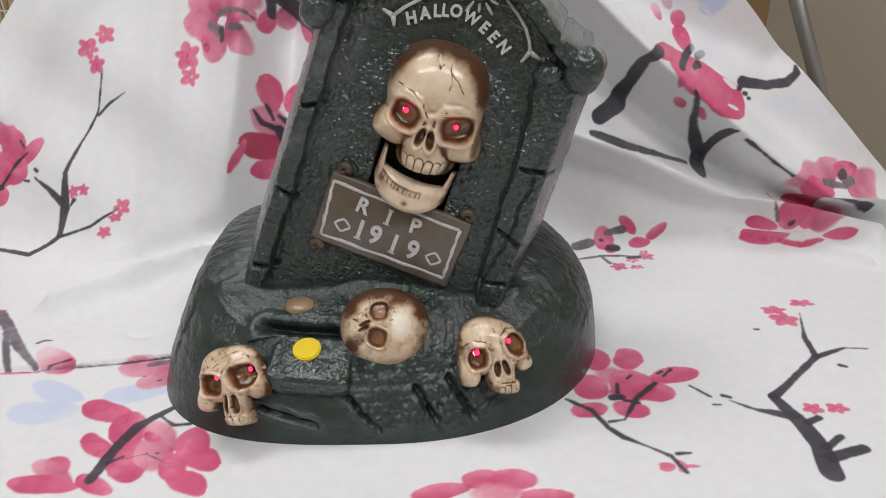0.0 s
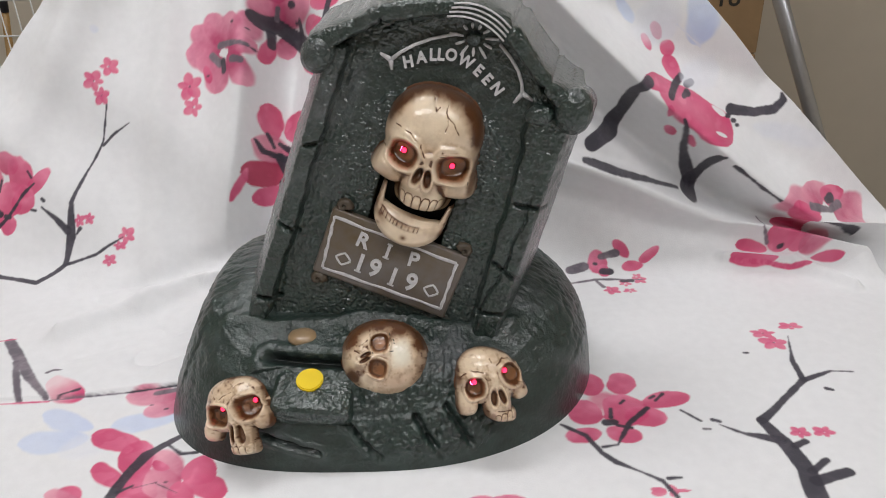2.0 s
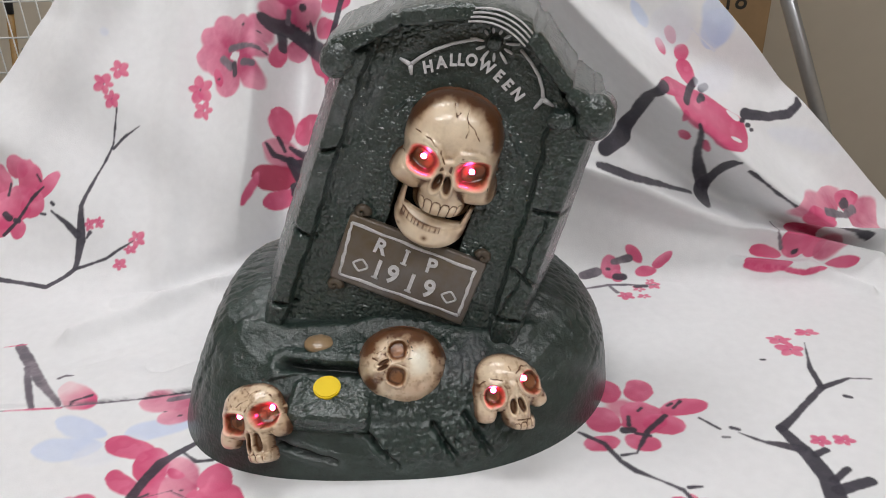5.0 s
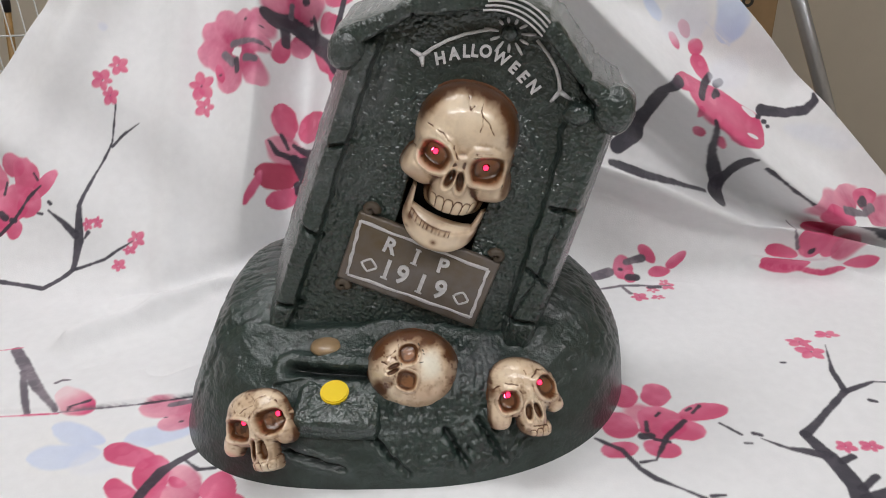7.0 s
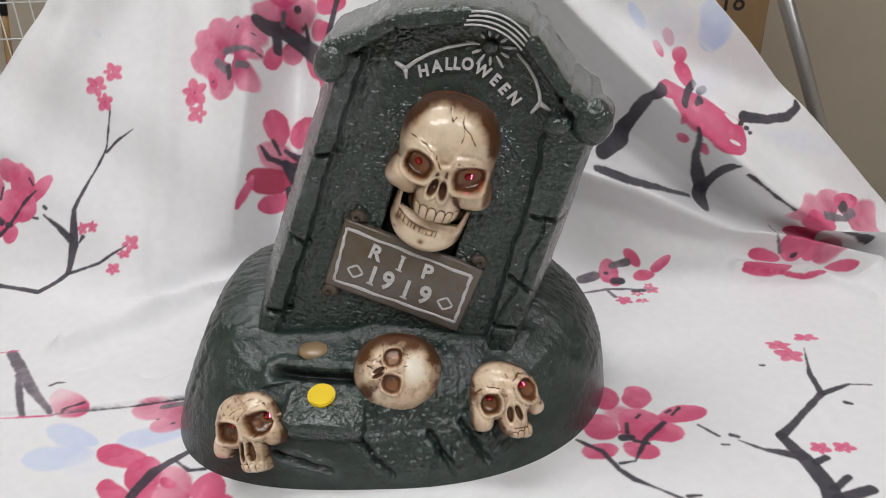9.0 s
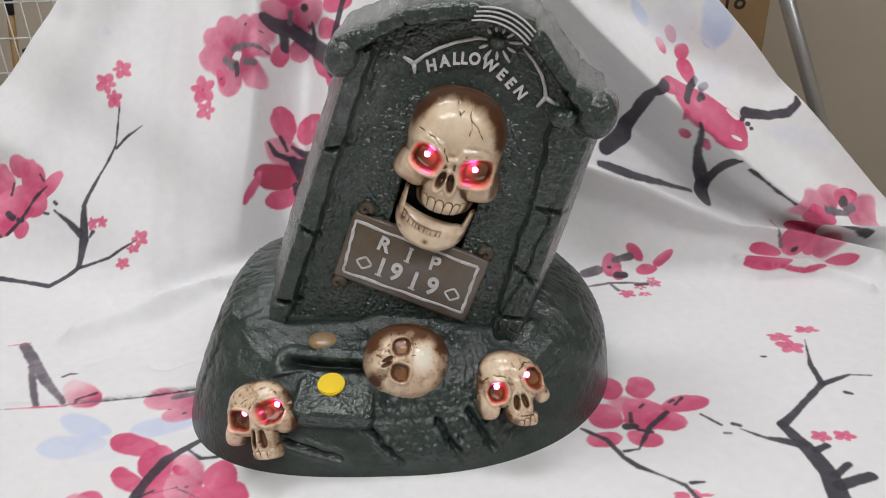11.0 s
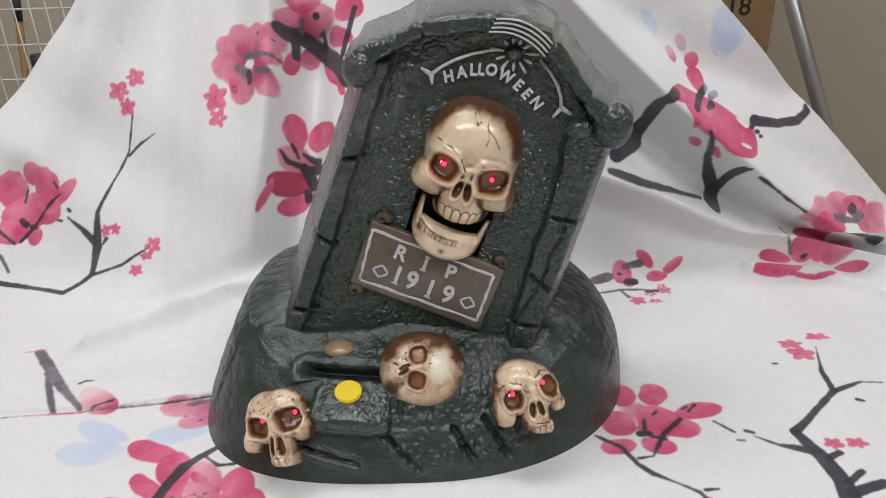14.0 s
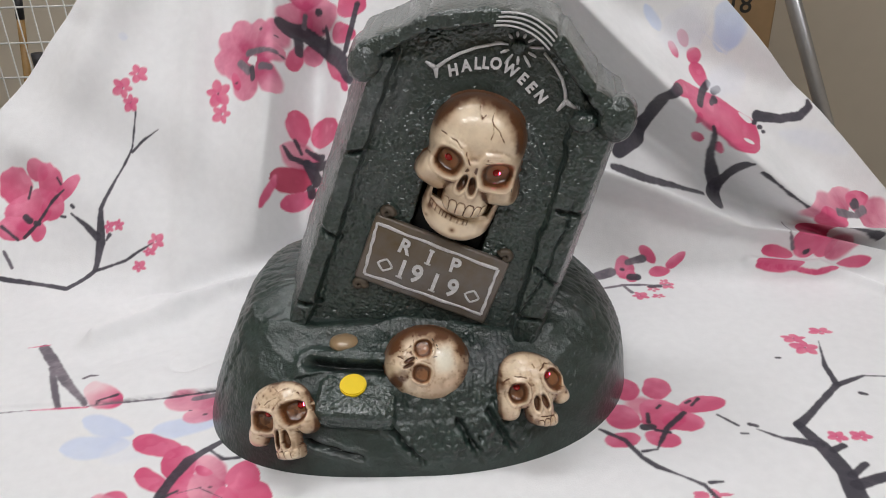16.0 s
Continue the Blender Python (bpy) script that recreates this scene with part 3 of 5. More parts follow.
leaf(-0.1372, 0.6817, -0.1694, 0.6938, 0.0048, 0.0132, "wash")
leaf(-0.1444, 0.6697, -0.1775, 0.6624, 0.0004, 0.0132, "crimson")
leaf(-0.1718, 0.6685, -0.1863, 0.6359, -0.0028, 0.0012, "rose")
leaf(-0.1412, 0.6576, -0.1718, 0.6384, -0.0032, 0.0078, "rose")
twig([(-0.1670, 0.6950, 0.0012), (-0.1622, 0.6865, 0.0024), (-0.1501, 0.6841, 0.0027), (-0.1251, 0.6769, 0.0059)], "ink")
twig([(-0.1589, 0.7034, 0.0014), (-0.1549, 0.6926, 0.0016)], "ink")
twig([(-0.1501, 0.6962, 0.0023), (-0.1355, 0.6877, 0.0035)], "ink")
twig([(-0.1501, 0.6841, 0.0041), (-0.1404, 0.6661, 0.0059)], "ink")
twig([(-0.1476, 0.6600, 0.0039), (-0.1460, 0.6540, 0.0042)], "ink")
leaf(-0.2307, 0.3791, -0.2710, 0.3931, -0.0025, 0.0105, "blue")
leaf(-0.2299, 0.3694, -0.2734, 0.3650, -0.0052, 0.0109, "blue")
leaf(-0.1759, 0.3913, -0.2202, 0.3773, -0.0041, 0.0096, "blue")
leaf(-0.2049, 0.3738, -0.2428, 0.3563, -0.0057, 0.0101, "mist")
leaf(-0.1904, 0.3589, -0.2291, 0.3712, -0.0020, 0.0106, "rose")
leaf(-0.1831, 0.3598, -0.1992, 0.3397, -0.0105, 0.0140, "rose")
leaf(-0.1920, 0.3274, -0.2178, 0.3423, 0.0000, 0.0087, "rose")
leaf(-0.1759, 0.3370, -0.1880, 0.3134, -0.0129, 0.0127, "rose")
leaf(-0.1581, 0.3318, -0.1807, 0.3537, 0.0040, 0.0105, "wash")
leaf(-0.1581, 0.3318, -0.1783, 0.3248, -0.0064, 0.0136, "wash")
leaf(-0.1678, 0.3414, -0.1807, 0.3440, -0.0009, 0.0043, "rose")
leaf(-0.1589, 0.3335, -0.1396, 0.3423, 0.0057, -0.0118, "rose")
leaf(-0.1565, 0.3300, -0.1283, 0.3204, 0.0004, -0.0101, "rose")
leaf(-0.1589, 0.3300, -0.1517, 0.3073, -0.0081, -0.0009, "rose")
leaf(-0.2146, 0.3230, -0.2258, 0.3160, -0.0065, 0.0092, "rose")
leaf(-0.2057, 0.3073, -0.2355, 0.3230, -0.0008, 0.0078, "wash")
leaf(-0.2017, 0.3046, -0.2420, 0.3081, -0.0032, 0.0079, "rose")
leaf(-0.1807, 0.3011, -0.2057, 0.3099, -0.0016, 0.0079, "rose")
leaf(-0.1597, 0.3143, -0.1299, 0.3003, 0.0000, -0.0088, "rose")
twig([(-0.1654, 0.3738, 0.0024), (-0.1767, 0.3624, 0.0029), (-0.1863, 0.3528, 0.0041), (-0.1920, 0.3379, 0.0032), (-0.1952, 0.3213, 0.0035), (-0.1976, 0.3099, 0.0039)], "ink")
twig([(-0.1759, 0.3615, 0.0014), (-0.1654, 0.3528, 0.0014), (-0.1549, 0.3537, 0.0010)], "ink")
twig([(-0.1928, 0.3222, 0.0014), (-0.1863, 0.3265, 0.0014)], "ink")
twig([(-0.1855, 0.3248, 0.0006), (-0.1726, 0.3292, 0.0006)], "ink")
twig([(-0.1726, 0.3283, 0.0006), (-0.1581, 0.3204, 0.0006)], "ink")
twig([(-0.1678, 0.3292, 0.0009), (-0.1666, 0.3292, 0.0009)], "ink")
leaf(-0.1799, 0.4114, -0.2202, 0.4097, -0.0033, 0.0096, "wash")
leaf(-0.1759, 0.4018, -0.2025, 0.3922, -0.0033, 0.0083, "wash")
twig([(-0.2000, 0.4132, 0.0024), (-0.1847, 0.4167, 0.0024)], "inkwash")
twig([(-0.1888, 0.3966, 0.0012), (-0.1876, 0.3966, 0.0012)], "ink")
twig([(-0.2000, 0.4009, 0.0010), (-0.1988, 0.4009, 0.0010)], "ink")
leaf(-0.2492, 0.4123, -0.2783, 0.4211, -0.0025, 0.0127, "bud")
twig([(-0.2670, 0.4097, 0.0008), (-0.2541, 0.4158, 0.0014)], "ink")
twig([(-0.2847, 0.4342, 0.0014), (-0.2815, 0.4377, 0.0016), (-0.2758, 0.4377, 0.0007)], "inkwash")
twig([(-0.3355, 0.4806, 0.0036), (-0.3186, 0.4596, 0.0041), (-0.2936, 0.4281, 0.0036), (-0.2750, 0.4097, 0.0021)], "inkwash")
twig([(-0.3162, 0.4517, 0.0023), (-0.3000, 0.4219, 0.0020), (-0.2928, 0.4079, 0.0020)], "inkwash")
twig([(-0.3468, 0.4797, 0.0009), (-0.3323, 0.4832, 0.0009)], "rose")
twig([(-0.3105, 0.4053, 0.0008), (-0.2718, 0.4071, 0.0009)], "rose")
# dark strokes along the seam: shadow under the cloth edge, painted in
twig([(-0.3307, 0.4036, 0.0007), (-0.3105, 0.4053, 0.0006)], "inkwash")
twig([(-0.2726, 0.4079, 0.0007), (-0.2218, 0.4141, 0.0007)], "inkwash")
twig([(-0.2218, 0.4141, 0.0009), (-0.1847, 0.4211, 0.0009)], "ink")
leaf(0.1765, 0.7286, 0.2450, 0.6823, -0.0149, -0.0102, "rose")
leaf(0.1999, 0.7164, 0.2410, 0.6783, -0.0158, -0.0079, "rose")
leaf(0.2039, 0.7279, 0.1934, 0.7517, 0.0064, 0.0026, "rose")
leaf(0.1967, 0.7226, 0.1652, 0.7345, 0.0081, 0.0055, "rose")
twig([(0.2055, 0.7337, 0.0028), (0.1878, 0.7184, 0.0035)], "ink")
twig([(0.2104, 0.7269, 0.0030), (0.2144, 0.7282, 0.0028)], "ink")
twig([(0.2023, 0.7167, 0.0020), (0.2087, 0.7199, 0.0033)], "ink")
twig([(0.2450, 0.6994, 0.0017), (0.2462, 0.6994, 0.0017)], "ink")
twig([(0.2499, 0.6953, 0.0018), (0.2511, 0.6953, 0.0018)], "ink")
twig([(0.2531, 0.6914, 0.0015), (0.2543, 0.6914, 0.0015)], "ink")
leaf(0.2321, 0.7090, 0.2418, 0.6986, -0.0024, -0.0013, "white")
leaf(0.2249, 0.6884, 0.2362, 0.6825, -0.0020, -0.0008, "white")
leaf(0.1862, 0.7021, 0.1854, 0.7109, 0.0028, -0.0013, "rose")
leaf(0.1894, 0.6921, 0.1967, 0.6894, 0.0020, -0.0045, "rose")
leaf(0.2128, 0.6754, 0.2039, 0.6860, 0.0004, 0.0026, "rose")
twig([(0.1313, 0.6799, 0.0071), (0.1483, 0.6903, 0.0079), (0.1571, 0.7099, 0.0046), (0.1588, 0.7242, 0.0038), (0.1676, 0.7300, 0.0055)], "ink")
twig([(0.1217, 0.6667, 0.0024), (0.1289, 0.6641, 0.0033), (0.1523, 0.6556, 0.0030), (0.1805, 0.6468, 0.0020), (0.2071, 0.6384, 0.0014)], "ink")
twig([(0.1967, 0.6993, 0.0012), (0.2071, 0.6759, 0.0018), (0.2216, 0.6425, 0.0056)], "ink")
twig([(0.2184, 0.6360, 0.0085), (0.2257, 0.6544, 0.0030), (0.2273, 0.6664, 0.0032), (0.2313, 0.6677, 0.0009)], "ink")
twig([(0.2491, 0.7049, 0.0046), (0.2700, 0.7017, 0.0040), (0.2878, 0.7036, 0.0040), (0.2950, 0.7108, 0.0032), (0.2942, 0.7166, 0.0012)], "ink")
twig([(0.2394, 0.6611, 0.0007), (0.2636, 0.6418, 0.0011), (0.2886, 0.6246, 0.0009), (0.3232, 0.6018, 0.0014), (0.3474, 0.5851, 0.0018)], "ink")
leaf(0.3160, 0.6235, 0.2805, 0.6337, 0.0073, 0.0113, "wash")
leaf(0.3200, 0.6243, 0.3152, 0.6413, 0.0181, 0.0027, "wash")
leaf(0.3289, 0.6188, 0.3668, 0.6119, -0.0093, -0.0167, "wash")
leaf(0.3289, 0.6220, 0.3450, 0.6374, 0.0113, -0.0035, "rose")
leaf(0.3111, 0.6186, 0.2870, 0.6232, -0.0028, 0.0097, "rose")
twig([(0.3055, 0.6256, 0.0032), (0.3265, 0.6202, 0.0020), (0.3426, 0.6226, 0.0035)], "inkwash")
twig([(0.3289, 0.6261, 0.0024), (0.3361, 0.6277, 0.0042)], "ink")
leaf(0.2966, 0.5761, 0.2870, 0.6087, 0.0125, 0.0088, "rose")
leaf(0.2966, 0.5761, 0.3079, 0.6087, 0.0077, -0.0177, "rose")
leaf(0.2821, 0.5784, 0.2547, 0.5859, 0.0012, 0.0057, "rose")
leaf(0.2878, 0.5667, 0.2466, 0.5704, 0.0016, 0.0064, "rose")
leaf(0.3128, 0.5620, 0.3370, 0.5545, 0.0008, -0.0044, "rose")
leaf(0.3047, 0.5697, 0.3313, 0.5891, 0.0060, -0.0126, "wash")
twig([(0.2483, 0.5681, 0.0015), (0.2765, 0.5653, 0.0014), (0.3103, 0.5539, 0.0017)], "rose")
twig([(0.2741, 0.6116, 0.0009), (0.2733, 0.5999, 0.0011), (0.2805, 0.5835, 0.0016)], "inkwash")
twig([(0.2902, 0.5790, 0.0020), (0.2914, 0.5790, 0.0020)], "ink")
leaf(0.2168, 0.7600, 0.2289, 0.7907, 0.0129, -0.0067, "blue")
leaf(0.2249, 0.7621, 0.2200, 0.8004, 0.0125, -0.0025, "blue")
leaf(0.1515, 0.8006, 0.1660, 0.7786, -0.0044, -0.0025, "blue")
leaf(0.2007, 0.7675, 0.1709, 0.7908, 0.0133, 0.0152, "mist")
leaf(0.2039, 0.7298, 0.2410, 0.7386, 0.0029, -0.0139, "mist")
leaf(0.2692, 0.6901, 0.3345, 0.6736, -0.0020, -0.0093, "mist")
twig([(0.2023, 0.7764, 0.0007), (0.2233, 0.7583, 0.0007)], "mist")

CLOTH = painted("printed_cotton", "print", 0.85, 0.12, 900, grain=0.03)
CLOTH.node_tree.nodes["Principled BSDF"].inputs["Sheen Weight"].default_value = 0.15
cloth_mesh = grid_mesh("cloth", np.stack(cloth_surface(CX, CS, COVER), -1))
colour_layer(cloth_mesh, "print", PRINT)
tagged(part("cloth", cloth_mesh, CLOTH), "white cotton cloth printed with pink plum blossoms, draped in folds", "cloth")

# ---- the tombstone ornament ----
STONE = painted("dark_green_moulded_plastic", "paint", 0.34, 0.7, 400, coat=0.8, grain=0.35, bump_detail=1.5)
EARTH = painted("dark_green_moulded_earth", "paint", 0.40, 0.36, 520, coat=0.40, grain=0.35, bump_detail=2.5)
BONE = painted("aged_bone_paint", "paint", 0.36, 0.10, 300, coat=0.7, grain=0.10, bump_detail=3.0)
WHITE = material("white_hand_paint", (0.70, 0.69, 0.70), 0.5, vary=0.25, scale=300)
PLATE = material("grey_brown_paint", (0.150, 0.136, 0.134), 0.36, vary=0.4, scale=26, dark=(0.115, 0.080, 0.040), bump=0.2, bump_scale=200, coat=0.2)
SCROLL = material("brown_grey_paint", (0.10, 0.075, 0.05), 0.45, vary=0.4, scale=60, bump=0.2, bump_scale=200)
YELLOW = material("yellow_plastic", (0.84, 0.60, 0.0), 0.6, vary=0.04, scale=60)
MATT_BLACK = material("matt_black", (0.012, 0.012, 0.012), 0.7)
LED_ON = glowing("led_lit", (1.0, 0.035, 0.16), 110.0)
LED_DIM = glowing("led_dim", (1.0, 0.03, 0.10), 2.6)
LED_OFF = material("led_unlit", (0.42, 0.02, 0.02), 0.15, coat=0.5)
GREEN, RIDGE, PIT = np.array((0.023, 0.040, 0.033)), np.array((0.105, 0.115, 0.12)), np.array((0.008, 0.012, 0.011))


def pebbles(x, y, seed=0):
    """Rounded grains, one to a cell: 0 between them, 1 on their tops."""
    ix, iy = np.floor(x), np.floor(y)
    best = np.full(np.shape(x), 9.0)
    for i in (-1, 0, 1):
        for j in (-1, 0, 1):
            px, py = ix + i + 0.15 + 0.7 * lattice(ix + i, iy + j, seed), iy + j + 0.15 + 0.7 * lattice(ix + i, iy + j, seed + 5)
            size = 0.55 + 0.45 * lattice(ix + i, iy + j, seed + 9)
            best = np.minimum(best, np.hypot(x - px, y - py) / size)
    return np.sqrt(np.clip(1 - (best / 0.78) ** 2, 0, 1))


def stone_paint(height, x, y, seed):
    """Dark green, dry-brushed with grey on the high spots; near-black where height is low."""
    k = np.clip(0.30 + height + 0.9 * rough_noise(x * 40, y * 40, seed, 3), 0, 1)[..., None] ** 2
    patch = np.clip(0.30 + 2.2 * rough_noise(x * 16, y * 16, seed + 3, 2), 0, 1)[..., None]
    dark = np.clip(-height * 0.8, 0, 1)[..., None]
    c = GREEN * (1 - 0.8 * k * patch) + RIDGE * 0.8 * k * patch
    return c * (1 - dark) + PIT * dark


SPOT = Vector((-0.04, 0.45, 0.0))
tomb = empty("tombstone_ornament", SPOT, "dark green crooked plastic tombstone with light-up skulls, on the cloth", "halloween decoration")
HOME = Matrix.Translation(-SPOT)
SLAB = Matrix.Translation((-0.033, 0.406, 0.105)) @ pose(0, 0, 0, 0, 0, -4) @ pose(0, 0, 0, -8) @ pose(0, 0, 0, 0, 19)
MM = 0.001


def in_slab(u, v, w):
    """A place on the slab, in millimetres: right, up, out."""
    return Vector((u * MM, -w * MM, v * MM))


# the slab: front face in relief, flaring sides, back
def slab_left(v):
    return np.interp(v, [-120, 100, 112, 122, 134, 146, 158], [-75.2, -67.5, -67, -57, -45, -24, -8])


def slab_right(v):
    return np.interp(v, [-120, 112, 118, 124, 139, 151, 158], [82.5, 75.6, 70, 58, 41, 24, 18])


def inner_left(v):
    return -59.3 + 0.03 * v


def inner_right(v):
    return 61 - 0.08 * v


def slab_relief(u, v):
    w = 8.5 * smooth(1.2, -1.2, u - inner_left(v) + 1.5 * value_noise(v * 0.12, 0 * v, 3)) + 7.0 * smooth(-1.5, 1.5, u - inner_right(v) + 3 * value_noise(v * 0.1, 0 * v, 7))
    w = w * smooth(122, 112, v)
    for v0, tilt in ((54, 0.45), (2, -0.3), (-48, 0.25)):
        g = np.exp(-((v - v0 - tilt * (u + 65) - 2 * value_noise(u * 0.2, 0 * u, 4)) / 1.3) ** 2) * smooth(-55, -60, u)
        w = w - 4.5 * g
    for v0, tilt in ((60, 0.2), (17, -0.35), (-12, 0.2)):
        g = np.exp(-((v - v0 - tilt * (u - 70) - 2 * value_noise(u * 0.2, 0 * u, 9)) / 1.2) ** 2) * smooth(58, 64, u)
        w = w - 4.0 * g
    crack = np.exp(-((u - 66 - 5 * value_noise(v * 0.08, 0 * v, 21) - 0.05 * v) / 0.9) ** 2) * smooth(-40, -10, v) * smooth(80, 50, v)
    w = w - 2.0 * crack
    # smooth arched field round the lettering
    arch = np.hypot((u - 6) / 50, (v - 92) / 56)
    quiet = smooth(1.08, 0.9, arch) * smooth(98, 112, v + 0.012 * (u - 6) ** 2)
    w = w - 1.2 * quiet
    lip = np.exp(-((v - 106 + 0.012 * (u - 4) ** 2 - 3 * value_noise(u * 0.25, v * 0.1, 2)) / 1.6) ** 2) * smooth(46, 36, np.abs(u - 6))
    w = w + 1.2 * lip
    # rough cast surface
    rough = (1 - 0.85 * quiet)
    bu, bv = u + 1.4 * value_noise(u * 0.3, v * 0.3, 61), v + 1.4 * value_noise(u * 0.3 + 40, v * 0.3, 63)
    near = smooth(52, 30, np.abs(u - 2))
    w = w + rough * (0.9 * rough_noise(u * 0.22, v * 0.22, 11, 2) + (0.35 + 0.55 * near) * pebbles(bu * 0.36, bv * 0.50, 15) + 0.9 * (1 - near) * np.maximum(rough_noise(u * 0.55, v * 0.22, 19, 2), 0))
    # opening behind the jaw
    hole = smooth(1.6, 0.4, np.maximum(np.abs(u - 4.3) - 22.0, np.abs(v - 34) - 19))
    return w - hole * 15


FRONT = 290
rows_v = np.concatenate([np.linspace(-118, -80, 10)[:-1], np.linspace(-80, 157, 440)])
front_k = np.linspace(0, 1, FRONT)
SLAB_DEPTH = 66.0
ring = []
for v in rows_v:
    l, r = float(slab_left(np.array(v))), float(slab_right(np.array(v)))
    u = l + (r - l) * front_k
    vv = np.full_like(u, v)
    w = slab_relief(u, vv)
    w = w - 3.5 * (1 - np.sqrt(np.clip(1 - (1 - np.clip((u - l) / 3.5, 0, 1)) ** 2, 0, 1))) - 3.5 * (1 - np.sqrt(np.clip(1 - (1 - np.clip((r - u) / 3.5, 0, 1)) ** 2, 0, 1)))
    k = np.linspace(0, 1, 34)[1:]
    flare = 17.0 if v < 118 else 8.0
    n1 = 1.1 * rough_noise(k * 12, np.full_like(k, v * 0.12), 31, 3)
    n2 = 1.1 * rough_noise(k * 12, np.full_like(k, v * 0.12), 41, 3)
    right = np.stack([r + flare * k ** 0.8 + n1, w[-1] + (-SLAB_DEPTH - w[-1]) * k, np.full_like(k, v)], 1)
    back_k = np.linspace(0, 1, 8)[1:-1]
    back = np.stack([r + flare - (r - l + 2 * flare) * back_k, np.full_like(back_k, -SLAB_DEPTH), np.full_like(back_k, v)], 1)
    left = np.stack([l - flare * k ** 0.8 - n2, w[0] + (-SLAB_DEPTH - w[0]) * k, np.full_like(k, v)], 1)[::-1]
    ring.append(np.concatenate([np.stack([u, w, vv], 1), right, back, left]))
ring = np.array(ring)
slab_mesh = grid_mesh("slab", np.stack([ring[..., 0], -ring[..., 1], ring[..., 2]], -1) * MM, closed=True)
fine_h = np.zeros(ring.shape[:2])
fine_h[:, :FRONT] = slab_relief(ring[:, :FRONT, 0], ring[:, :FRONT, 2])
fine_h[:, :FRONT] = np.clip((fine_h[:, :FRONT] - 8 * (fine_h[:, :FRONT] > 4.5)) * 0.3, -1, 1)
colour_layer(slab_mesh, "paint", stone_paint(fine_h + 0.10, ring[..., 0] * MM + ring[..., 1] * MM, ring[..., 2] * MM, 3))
part("slab", slab_mesh, STONE, tomb, m=HOME @ SLAB)

# the gabled moulding that roofs it, with rolled ends
def roof_part():
    knots_u = [-75, -66, -56, -45, -26, -8, 8, 24, 41, 58, 70, 80]
    knots_v = [110, 117, 126, 137, 146, 153, 154, 151, 140, 128, 123, 122]
    a = np.linspace(0, 1, 200)
    ku = np.linspace(0, 1, len(knots_u))
    cu, cv = np.interp(a, ku, knots_u), np.interp(a, ku, knots_v)
    for _ in range(3):
        cu[1:-1], cv[1:-1] = (cu[:-2] + 2 * cu[1:-1] + cu[2:]) / 4, (cv[:-2] + 2 * cv[1:-1] + cv[2:]) / 4
    du, dv = np.gradient(cu), np.gradient(cv)
    ln = np.hypot(du, dv)
    nu, nv = -dv / ln, du / ln
    half = 5.2 + 0.6 * np.sin(a * 23)
    for c in (0.275, 0.64, 0.80):
        half = half - 2.6 * np.exp(-((a - c) / 0.006) ** 2)
    section = []
    m = 96
    for k in range(m):
        t = 2 * math.pi * k / m
        c, s = math.cos(t), math.sin(t)
        section.append((math.copysign(abs(s) ** 0.35, s), math.copysign(abs(c) ** 0.18, c)))
    sec = np.array(section)
    P = np.zeros((len(a), m, 3))
    for k in range(m):
        q, w = sec[k, 0], 13.0 * (1 + sec[k, 1]) / 2 - (SLAB_DEPTH + 4) * (1 - sec[k, 1]) / 2
        swell = 0.155 * max(13 - w, 0)
        dent = 1.3 * rough_noise(a * 26 + 0.02 * w, np.full_like(a, w * 0.12 + 5 * q), 51, 3)
        P[:, k, 0] = cu + nu * (half * q + dent * q + swell)
        P[:, k, 1] = w + 0.9 * rough_noise(a * 40, np.full_like(a, q * 3.0 + 7), 55, 2)
        P[:, k, 2] = cv + nv * (half * q + dent * q + swell)
    me = grid_mesh("roof", np.stack([P[..., 0], -P[..., 1], P[..., 2]], -1) * MM, closed=True)
    colour_layer(me, "paint", stone_paint(np.clip(0.25 * rough_noise(P[..., 0] * 0.3, P[..., 1] * 0.3 + P[..., 2] * 0.3, 5, 3), -1, 1), P[..., 0] * MM, (P[..., 1] + P[..., 2]) * MM, 9))
    return me


roof = part("roof", roof_part(), STONE, tomb, m=HOME @ SLAB)


def rolled_end(u, v, r, spread):
    k = np.linspace(0, 1, 60) ** 1.3
    t = np.linspace(0, 2 * math.pi, 48, endpoint=False)
    w = 15.5 - 84 * k
    rad = r * np.sqrt(np.clip(1 - (1 - np.clip(k / 0.09, 0, 1)) ** 2 * 0.9999, 0, 1)) * np.sqrt(np.clip(1 - (1 - np.clip((1 - k) / 0.05, 0, 1)) ** 2, 0, 1))
    T, K = np.meshgrid(t, k)
    R = rad[:, None] * (1 + 0.10 * np.sin(T * 2 + 5 * K + u) + 0.10 * np.cos(T - 3 * K) * K) + 0.8 * value_noise(np.cos(T) * 3 + 7, np.sin(T) * 3 + K * 16, 61) * smooth(0, 0.1, K) + 0.01
    U = (u + np.cos(T) * R) + spread * K * 12
    P = np.stack([U, -(w[:, None] + 0 * T), v + np.sin(T) * R], -1)
    me = grid_mesh("rolled_end", P * MM, closed=True)
    colour_layer(me, "paint", stone_paint(0.2 * rough_noise(T * 3, K * 30, 3, 2), P[..., 0] * MM, (P[..., 1] + P[..., 2]) * MM, 13))
    part("rolled_end", me, STONE, tomb, m=HOME @ SLAB)


rolled_end(-70.5, 106.5, 10.5, -0.7)
rolled_end(73, 121, 12.0, 0.8)

